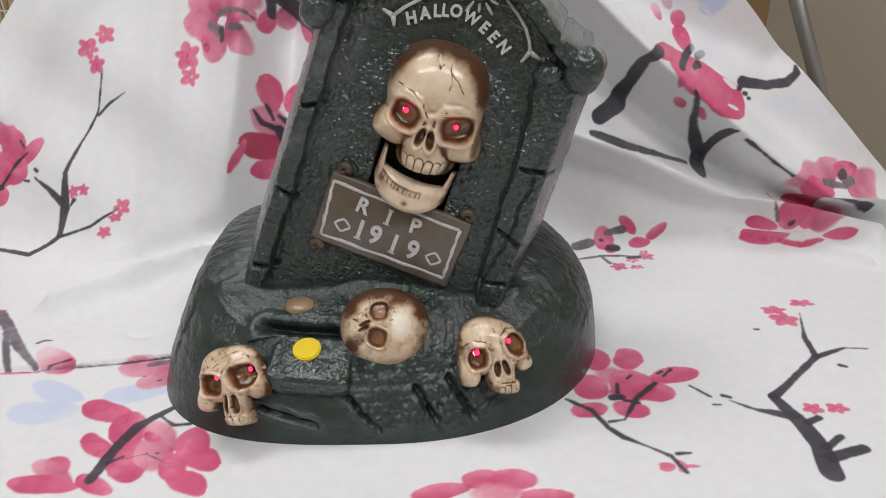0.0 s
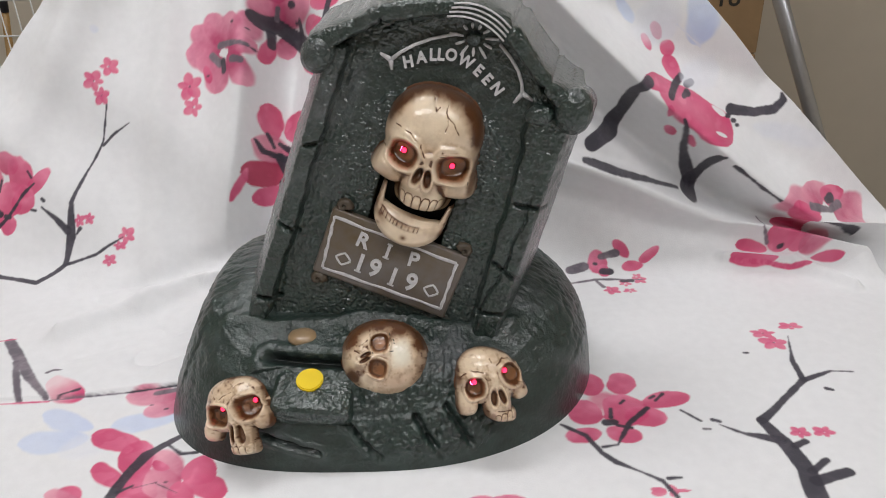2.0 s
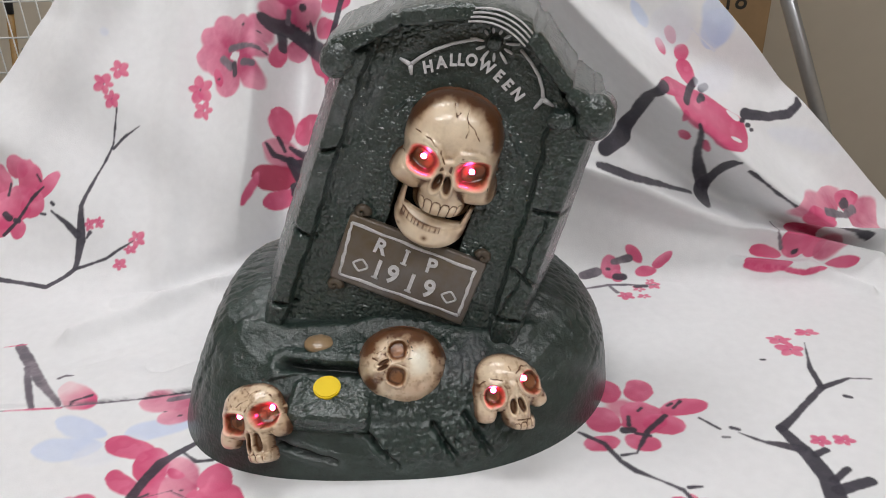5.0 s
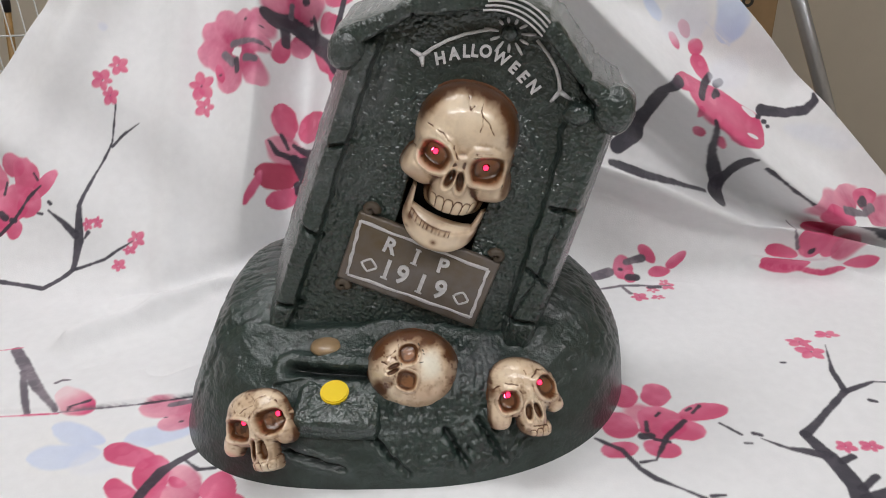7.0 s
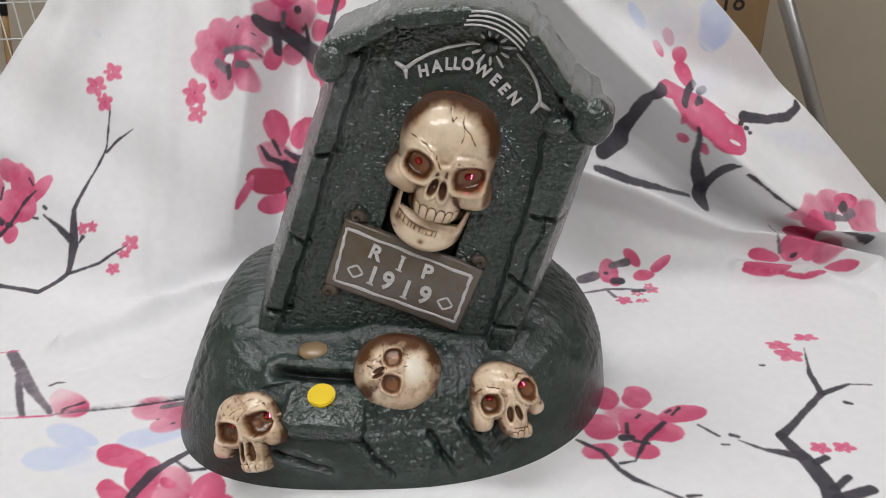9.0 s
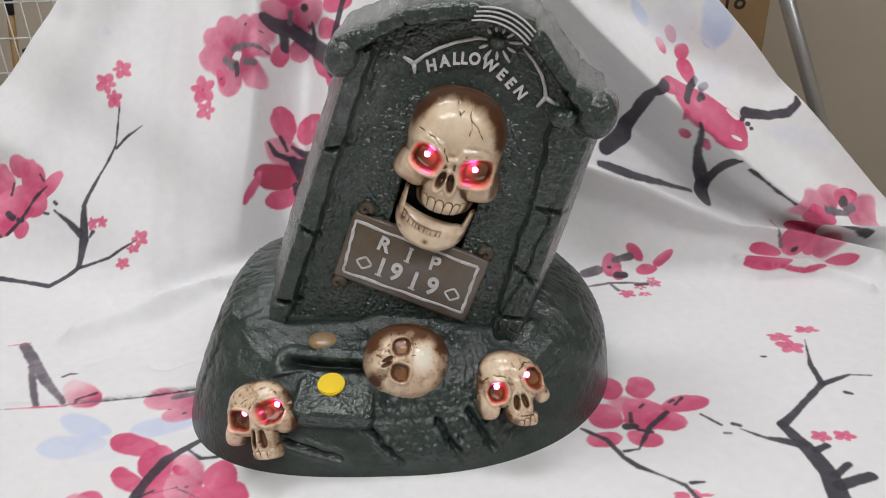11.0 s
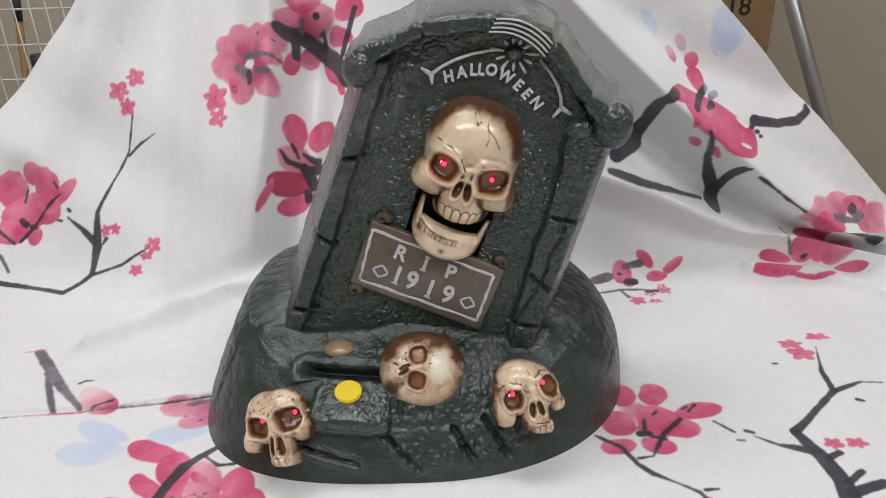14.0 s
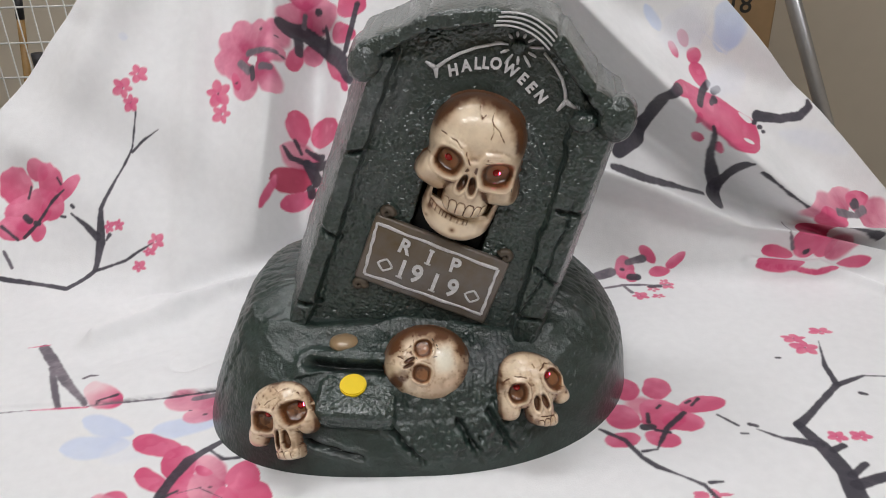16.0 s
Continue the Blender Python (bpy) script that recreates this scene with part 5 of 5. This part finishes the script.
skull("small_skull", Matrix.Translation((0.0282, 0.3575, 0.0480)) @ pose(0, 0, 0, 0, 0, 8) @ pose(0, 0, 0, -30) @ pose(0, 0, 0, 0, -14), "small bone skull with a rubbed brow", led=0.0021,
      box=(-31, 26, -31, 30), step=0.24, seed=23, cut=-0.5,
      masses=[(-2.6, 4.6, 18.0, 15.0, -30, 2.3, -1, 14), (-3.0, -1.5, 20.0, 11.5, -10, 2.8, 0, 12), (-18.8, -7.0, 6.6, 8.8, -18, 2.6, 0, 10.5), (12.0, -10.5, 5.4, 6.4, 10, 2.6, 0, 10), (-2.2, -13, 8.5, 11, -12, 2.8, 0, 12.5), (-1.2, -21.4, 7.8, 4.8, -20, 3.0, 0, 11.5)],
      sockets=[(-12.8, -0.4, 5.4, 6.2, -14, 2.4, -11.8, 2.8), (10.0, 0.0, 5.6, 6.8, 20, 2.4, 7.4, 3.0)],
      nostrils=[(-4.3, -9.4, 1.9, 4.8, -16, 3.6), (0.6, -10.2, 1.9, 4.8, 4, 3.6)],
      teeth=[(-6.0, -22.6, 1.5, 2.7, -14), (-2.6, -22.9, 1.6, 3.0, -18), (0.9, -22.6, 1.6, 3.0, -22), (4.2, -21.6, 1.5, 2.7, -26)],
      ridges=[([(-20, 5), (-13, 8.0), (-7, 5.5)], 1.3, 1.8), ([(4, 6.2), (10, 8.5), (16, 4)], 1.4, 1.8), ([(-0.5, 2), (-1.6, -4)], 1.5, 1.8)],
      cracks=[([(0, 13), (0.3, 10.6)], 0.35), ([(-18, 8.2), (-12, 10.2), (-6, 7)], 0.4), ([(3, 8.2), (8, 10.8), (12, 9.2)], 0.5), ([(-6, -17), (3, -19.5)], 0.5), ([(12, -6), (17, -8)], 0.4)],
      crown=(-2, 4, 22, 22, 0.92, 1.2, 10), dirt=0.75, socket_dirt=1.8, wash=0.85, rough=0.26, eye_depth=6.5, melt=1.3, rim=1.0,
      stains=[(-20, 12, 3.0, 9, 0.55), (-11, -17, 2.6, 6, 0.85), (14, 3, 4, 6, 0.5), (-8, -20, 2, 3, 0.7)])
skull("small_skull", Matrix.Translation((-0.0355, 0.3690, 0.0530)) @ pose(0, 0, 0, 0, 0, 2) @ pose(0, 0, 0, -34), "round bone skull lying on its side",
      box=(-32, 30, -26, 30), step=0.24, seed=37, cut=-1.5,
      masses=[(-0.6, 3.0, 26.0, 22.8, -6, 2.1, -1, 20), (-14, 4.2, 11, 9, 10, 2.2, 0, 17)],
      sockets=[(-2.4, 12.2, 5.4, 5.6, 8, 2.6, 0, 0), (-3.8, -2.6, 5.4, 5.4, -20, 2.6, 0, 0)],
      nostrils=[(-10.6, 5.6, 3.6, 1.25, 24, 1.8), (-11.4, 2.6, 3.6, 1.25, 24, 1.8)],
      teeth=[],
      ridges=[([(-14.5, 9), (-13, 12), (-8.5, 12.5)], 1.0, 1.2), ([(-8, 4.5), (2, 5.4)], 1.3, 1.6), ([(-16, 1), (-10, 0)], 0.9, 1.3)],
      cracks=[([(-14, 10.4), (-9, 13.4)], 0.4), ([(-7.5, 10), (-7, 17)], 0.5), ([(-15, -3), (-8, -5)], 0.6), ([(-18, 8), (-14, 6)], 0.4)],
      crown=(0, 2.5, 26, 23, 0.62, 0.95, 6), dirt=0.75, wash=0.80, rough=0.20, eye_depth=3.4, melt=1.6, rim=0.8,
      stains=[(-20, -6, 5.5, 5.5, 0.85), (-15.5, -3.5, 4.5, 3.5, 0.7), (-9, -9, 3, 4, 0.35), (22, 2, 5, 16, 0.55), (10, 19, 14, 5, 0.5)], pale=[(9.5, 5.5, 7.5, 10)],
      dots=[(3.6, 17, 0.35, 1.1, 20), (3.3, 10.6, 0.3, 1.0, -20), (5.8, 13.5, 0.5, 1.0, 30), (4.6, 7.0, 1.3, 0.35, 10), (-6.8, 14, 0.3, 0.6, 0), (-6.4, 6.6, 0.3, 0.8, 30), (6.2, 11.6, 0.4, 0.7, 50)])


# the lower jaw, which opens and shuts
def jaw_mesh():
    cols, rows = 130, 90
    a = np.linspace(-1, 1, cols)
    k = np.linspace(0, 1, rows)
    U = np.repeat((22.0 * np.sin(a * math.pi / 2))[None, :], rows, 0)
    e = np.abs(U) / 22.0
    bottom = -14.5 * (1 - e ** 2.4) ** 0.6 + 1.0 * e
    topline = 4.5 + 2.0 * e ** 2 + 11.0 * smooth(0.80, 0.90, e)
    V = bottom + (topline - bottom) * k[:, None]
    depth = 13.5 * np.clip(1 - e ** 2.6, 0, 1) ** 0.5
    fall = np.clip((V - bottom) / 6.0, 0, 1)
    W = depth * (0.55 + 0.45 * np.sqrt(1 - (1 - fall) ** 2)) + 1.5
    W = W - 3.2 * smooth(-1.0, 5.0, V) * smooth(0.95, 0.7, e)
    arc = V + 1.4 - 6.0 * e ** 2
    row = np.exp(-(arc / 1.35) ** 4) * smooth(0.84, 0.78, e) * smooth(9.0, 7.0, U)
    W = W - 1.6 * smooth(0.4, 1.6, arc) * smooth(0.95, 0.8, e)
    cut = np.abs(((U / 2.5 + 0.15 * np.sin(U * 0.8)) % 1.0) - 0.5)
    gap = smooth(0.33, 0.48, cut)
    W = W + row * (0.6 - 1.7 * gap)
    W = W + 1.2 * np.exp(-((U / 7) ** 2 + ((V + 10) / 4) ** 2)) + 0.4 * rough_noise(U * 0.2, V * 0.2, 3, 2)
    stain = np.clip(row * gap * 1.0 + 0.25 * row + 0.8 * np.exp(-((arc - 1.7) / 0.5) ** 2) * smooth(0.84, 0.78, e) * smooth(9.0, 7.0, U) + 0.9 * np.exp(-(((U + 17) / 2.2) ** 2 + ((V - 0.5) / 2.6) ** 2)) + 0.7 * np.exp(-(((U + 16.5) / 1.4) ** 2 + ((V + 5.5) / 1.1) ** 2)) + 1.0 * np.exp(-(((U - 1) / 2.0) ** 2 + ((V + 7.2) / 1.6) ** 2)) + 0.75 * smooth(0.80, 1.0, e) + 0.5 * np.exp(-(((U + 14) / 3) ** 2 + ((V + 2) / 3) ** 2)) + 0.6 * np.maximum(rough_noise(U * 0.15, V * 0.15, 9, 3), 0) + 0.4 * smooth(-9, -14, V), 0, 1)[..., None]
    W[:, 0] = W[:, -1] = -6
    W[0] = -4
    # the top edge turns back into the mouth
    back = np.stack([U[-1], W[-1] - 7.0, V[-1] - 0.5], -1)[None]
    P = np.concatenate([np.stack([U, W, V], -1), back])
    stain = np.concatenate([stain, stain[-1:]])
    me = grid_mesh("jaw", np.stack([P[..., 0], -P[..., 1], P[..., 2]], -1) * MM)
    tone = BONE_LIGHT * (1 - stain) + (BONE_MID * (1 - stain) + BROWN * stain) * stain
    colour_layer(me, "paint", tone)
    return me


JAW_SHUT = HOME @ SLAB @ Matrix.Translation(in_slab(5.0, 38.0, 0.0)) @ pose(0, 0, 0, 0, 4)
jaw_ob = part("jaw", jaw_mesh(), BONE, tomb, "hinged lower jaw with a row of teeth", JAW_SHUT)
# flat black box stands in for the shade inside the mouth
part("mouth_black_sheet", box_bm(0.044, 0.004, 0.034, 0.001), MATT_BLACK, tomb, m=HOME @ SLAB @ Matrix.Translation(in_slab(4.5, 34, -9)))

# ---- name plate ----
plate = part("name_plate", box_bm(0.087, 0.006, 0.044, 0.0016), PLATE, tomb, "grey-brown plate with white painted lettering", HOME @ SLAB @ Matrix.Translation(in_slab(2.0, -1.6, 2.2)) @ pose(0, 0, 0, 0, 2.6))
for u, v, flip in ((-38, 24.2, 1), (40, 24.5, -1), (-39, -26.5, 1)):
    pts = [(u * MM + flip * (4.2 - 0.35 * k * 0.55) * MM * math.cos(k * 0.55) * (1 - 0.05 * k), v * MM + (4.2 - 0.35 * k * 0.55) * MM * math.sin(k * 0.55) * (1 - 0.05 * k)) for k in range(14)]
    part("scroll", stroke_bm(pts, [0.0028 - 0.00012 * k for k in range(14)], 1.2), SCROLL, plate, m=Matrix.Translation((0, -0.001, 0)))


def on_plate(u, v):
    return Matrix.Translation((u * MM, -0.0034, v * MM))


frame_pts = [(-40.9, 16.6), (38.0, 15.6), (39.3, -15.9), (-38.0, -17.2)]
for i in range(4):
    (u0, v0), (u1, v1) = frame_pts[i], frame_pts[(i + 1) % 4]
    pts = [((u0 + (u1 - u0) * k / 12 + 0.25 * math.sin(k * 2.1 + i)) * MM, (v0 + (v1 - v0) * k / 12 + 0.3 * math.sin(k * 1.7 + 2 * i)) * MM) for k in range(13)]
    part("painted_line", stroke_bm(pts, [(0.95 + 0.2 * math.sin(k * 1.3 + i)) * MM for k in range(13)], 0.35), WHITE, plate, m=Matrix.Translation((0, -0.0032, 0)))


def letter(text, parent, m, size, bold, narrow=1.0):
    return part("letter", letter_mesh(text, size, bold), WHITE, parent, "", m @ pose(0, 0, 0, 90) @ Matrix.Diagonal((narrow, 1, 1, 1)))


for ch_, u, v, turn in (("R", -20.0, 8.4, 4), ("I", -3.6, 7.6, 0), ("P", 12.7, 8.2, -4)):
    letter(ch_, plate, on_plate(u, v) @ pose(0, 0, 0, 0, turn), 0.0128, 0.00035)
for ch_, u, v in (("1", -17.0, -6.1), ("9", -7.5, -6.0), ("1", 4.8, -7.0), ("9", 16.3, -6.5)):
    letter(ch_, plate, on_plate(u, v), 0.0160, 0.0004, 0.95)
for u, v, wide in ((-3.6, 3.1, 2.1), (-3.6, 12.1, 1.7), (-17.0, -11.7, 2.2), (4.8, -12.6, 2.2)):
    part("serif", stroke_bm([((u - wide) * MM, (v + 0.2) * MM), (u * MM, v * MM), ((u + wide) * MM, (v - 0.1) * MM)], 0.00062, 0.35), WHITE, plate, m=Matrix.Translation((0, -0.0032, 0)))
for u, v in ((-27.7, -7.2), (29.6, -6.8)):
    pts = [((u + 4.6 * math.cos(k * math.pi / 8) * (1 - 0.22 * abs(math.sin(k * math.pi / 4)))) * MM, (v + 3.9 * math.sin(k * math.pi / 8) * (1 - 0.22 * abs(math.sin(k * math.pi / 4)))) * MM) for k in range(17)]
    part("painted_ring", stroke_bm(pts, 0.0007, 0.35), WHITE, plate, m=Matrix.Translation((0, -0.0032, 0)))

# ---- lettered arch: two bones, a round boss with rays, nine letters ----
def on_slab(u, v, w=0.6):
    return HOME @ SLAB @ Matrix.Translation(in_slab(u, v, w))


for knots in ([(-32.5, 115), (-28, 121), (-22, 127), (-14, 133), (-5, 138), (0, 140)], [(44, 120.5), (41.5, 126), (37.5, 131.5), (31, 137), (23, 142)]):
    part("painted_bone", stroke_bm([(u * MM, v * MM) for u, v in knots], [1.2 * MM, 1.0 * MM, 0.95 * MM, 0.9 * MM, 0.9 * MM, 0.6 * MM][:len(knots)], 0.7), WHITE, tomb, m=on_slab(0, 0))
for a, b in (((-32.5, 115), (-39.2, 116.6)), ((-32.5, 115), (-30.3, 109.8)), ((44, 120.5), (41.0, 113.8)), ((44, 120.5), (51.0, 118.6))):
    part("painted_bone", stroke_bm([(a[0] * MM, a[1] * MM), ((a[0] + b[0]) / 2 * MM, (a[1] + b[1]) / 2 * MM), (b[0] * MM, b[1] * MM)], [1.5 * MM, 1.2 * MM, 0.7 * MM], 0.7), WHITE, tomb, m=on_slab(0, 0))
lump("curl", SLAB @ in_slab(57, 113, 6), (0.0085, 0.005, 0.006), STONE, 93)
lump("boss", SLAB @ in_slab(8.4, 140.7, 0.5), (0.0042, 0.003, 0.0042), STONE, 91)
for k in range(11):
    a = radians(-172 + 34 * k * 0.93)
    r0, r1 = 6.0, 11.5 if k % 2 else 14.0
    if k in (8, 9, 10):
        r1 = 9.5
    pts = [((8.4 + r * math.cos(a)) * MM, (140.7 + r * 0.85 * math.sin(a)) * MM) for r in (r0, (r0 + r1) / 2, r1)]
    part("painted_ray", stroke_bm(pts, [0.5 * MM, 0.95 * MM, 0.6 * MM], 0.6), WHITE, tomb, m=on_slab(0, 0))
for j in range(4):
    pts = [((-9 + 0.5 * j + 33 * k / 8) * MM, (150.8 + 2.5 * j - 0.016 * (33 * k / 8 - 14) ** 2 * 1.0) * MM) for k in range(9)]
    part("painted_line", stroke_bm(pts, 0.55 * MM, 0.8), WHITE, tomb, m=on_slab(0, 0, 13.8))
for ch_, u, v, turn in (("H", -22.6, 116.8, -28), ("A", -16.3, 121.4, -24), ("L", -10.6, 124.6, -17), ("L", -6.4, 126.2, -12), ("O", -0.8, 127.8, -3), ("W", 8.0, 127.2, 11), ("E", 16.2, 124.6, 23), ("E", 22.4, 121.6, 30), ("N", 29.4, 118.4, 36)):
    letter(ch_, tomb, on_slab(u, v, 0.5) @ pose(0, 0, 0, 0, turn), 0.0090, 0.00034, 0.90)

# ---- things behind the cloth ----
def carton(x, y, z, w, d, h, number, turn):
    t = empty("carton", (x, y, z), "brown cardboard carton, taped shut, stacked behind the table", "box", "stacked cartons")
    t.rotation_euler = (0, 0, radians(turn))
    part("body", box_bm(w, d, h, 0.004), CARD, t, m=pose(0, 0, h / 2))
    part("tape", box_bm(0.05, d + 0.002, 0.002), STICK, t, "brown packing tape", pose(0, 0, h + 0.001))
    for sx in (-1, 1):
        part("flap", box_bm(w / 2 - 0.003, d, 0.004, 0.001), CARD, t, m=pose(sx * w / 4, 0, h + 0.0005))
    if number:
        part("printed_number", letter_mesh(number, 0.045, 0.0004, 0.0004), INK, t, "black printed number", pose(0.145, -d / 2 - 0.0006, 0.098, 90))


carton(0.358, 1.52, FLOOR_Z, 0.42, 0.34, 0.74, "", 0)
carton(0.358, 1.52, FLOOR_Z + 0.744, 0.42, 0.34, 0.50, "18", 0)


def metal_stand():
    t = empty("metal_stand", (0.644, 1.05, FLOOR_Z), "leaning grey metal tube frame behind the table", "stand")
    a, b = Vector((0.222, 0.0, 0.012)), Vector((-0.324, 0, 1.20))
    part("tube", rod_bm(a, b, 0.0100, 20), STEEL, t)
    part("foot", rod_bm(a - Vector((0, 0, 0.012)), a + (b - a).normalized() * 0.03, 0.017, 20), DARK, t, "black rubber foot")


metal_stand()


def wire_rack():
    t = empty("wire_rack", (-0.80, 1.12, FLOOR_Z), "white coated wire rack standing behind the table", "rack")
    for k in range(26):
        x = -0.30 + 0.0235 * k
        part("upright_wire", rod_bm((x, 0, 0.0), (x, 0, 1.25), 0.0010, 6), WIRE, t)
    for k in range(24):
        z = 0.05 + 0.0505 * k
        part("cross_wire", rod_bm((-0.31, 0.003, z), (0.30, 0.003, z), 0.0014, 6), WIRE, t)


wire_rack()


def broom_handle():
    t = empty("wooden_pole", (-0.838, 1.26, FLOOR_Z), "varnished wooden pole standing behind the wire rack", "pole")
    part("shaft", rod_bm((0, 0, 0), (0.136, 0.0, 0.87), 0.006, 16), STICK, t)
    part("cap", rod_bm((0.136, 0.0, 0.87), (0.142, 0.0, 0.91), 0.0065, 16), DARK, t, "dark green cap")


broom_handle()


def jug(x, y, mat, label, h, r):
    t = empty("jug", (x, y, FLOOR_Z), label, "jug")
    prof_r = np.array([0.001, 0.9, 1.0, 1.0, 0.98, 0.7, 0.35, 0.3, 0.3, 0.001]) * r
    prof_z = np.array([0.0, 0.0, 0.03, 0.3, 0.75, 0.88, 0.93, 0.95, 0.99, 1.0]) * h
    T, K = np.meshgrid(np.linspace(0, 2 * math.pi, 32, endpoint=False), np.arange(len(prof_r)))
    part("body", grid_mesh("body", np.stack([prof_r[K] * np.cos(T), prof_r[K] * np.sin(T), prof_z[K]], -1), closed=True), mat, t)
    part("lid", rod_bm((0, 0, h * 0.985), (0, 0, h + 0.02), r * 0.34, 24), DARK, t, "dark screw cap")


jug(-0.79, 1.45, BLUE, "blue plastic jug standing on the floor", 0.755, 0.035)
jug(-0.90, 1.40, DARK, "dark plastic jug standing on the floor", 0.66, 0.09)


# ---- what moves: the jaw chatters and the eyes flash ----
JAW_OPEN_MM = 8.4
JAW = [(0.0, 1.0), (0.3, 0.55), (0.5, 1.0), (1.0, 1.0), (1.5, 1.0), (1.8, 0.9), (2.0, 0.95), (2.2, 0.1), (2.5, 0.15), (2.7, 0.3), (3.0, 1.0), (3.5, 1.0), (4.2, 1.0), (4.8, 0.3), (5.3, 1.0), (5.9, 0.6), (6.3, 0.0), (6.5, 0.95),
       (7.0, 0.9), (7.3, 0.1), (7.5, 0.2), (7.8, 0.6), (8.0, 0.8), (8.5, 1.0), (8.7, 0.8), (9.3, 0.2), (9.8, 1.0), (10.3, 0.2), (10.8, 0.5), (11.0, 0.95), (11.5, 1.0), (12.0, 0.3), (12.3, 0.6), (12.5, 0.4), (13.0, 1.0), (13.5, 0.1),
       (13.8, 0.1), (14.0, 1.0), (14.3, 0.3), (14.5, 0.0), (14.7, 0.0), (15.0, 0.95), (15.2, 0.1), (15.5, 0.0), (16.0, 0.0)]
# 0 unlit, 1 dim, 2 lit, from each time on
FLASH = [(0.0, 1), (0.2, 0), (0.4, 1), (0.6, 0), (0.7, 2), (1.1, 0), (1.2, 2), (1.3, 0), (1.4, 1), (1.5, 2), (1.9, 1), (2.3, 0), (2.7, 2), (2.9, 1), (3.0, 2), (4.5, 0), (4.8, 2), (5.4, 1), (5.9, 0), (6.4, 1), (6.8, 0), (7.0, 1), (7.3, 0),
         (7.7, 1), (9.0, 0), (9.4, 1), (9.9, 0), (10.4, 1), (10.9, 2), (12.4, 1), (12.5, 2), (12.8, 0), (12.9, 2), (13.2, 1), (13.3, 2), (13.4, 1), (13.8, 0), (14.0, 1), (14.4, 0), (14.8, 2), (15.1, 0)]
TURN_OF = {2: 0.0, 1: -120.0, 0: 120.0}


def motions():
    walk(jaw_ob, [(t, JAW_SHUT @ Matrix.Translation((0, -0.0012 * k, -JAW_OPEN_MM * MM * k)) @ pose(0, 0, 0, 6 * k)) for t, k in JAW])
    for bulb, at in LEDS:
        rows, angle = [], TURN_OF[FLASH[0][1]]
        for i, (t, level) in enumerate(FLASH):
            if i:
                step = (TURN_OF[level] - angle + 180) % 360 - 180
                rows += [(t - 2 / FPS, at @ pose(0, 0, 0, 0, 0, angle)), (t - 1 / FPS, at @ pose(0, 0, 0, 0, 0, angle + step / 2))]
                angle += step
            rows.append((t, at @ pose(0, 0, 0, 0, 0, angle)))
        rows.append((16.0, at @ pose(0, 0, 0, 0, 0, angle)))
        walk(bulb, rows)


motions()
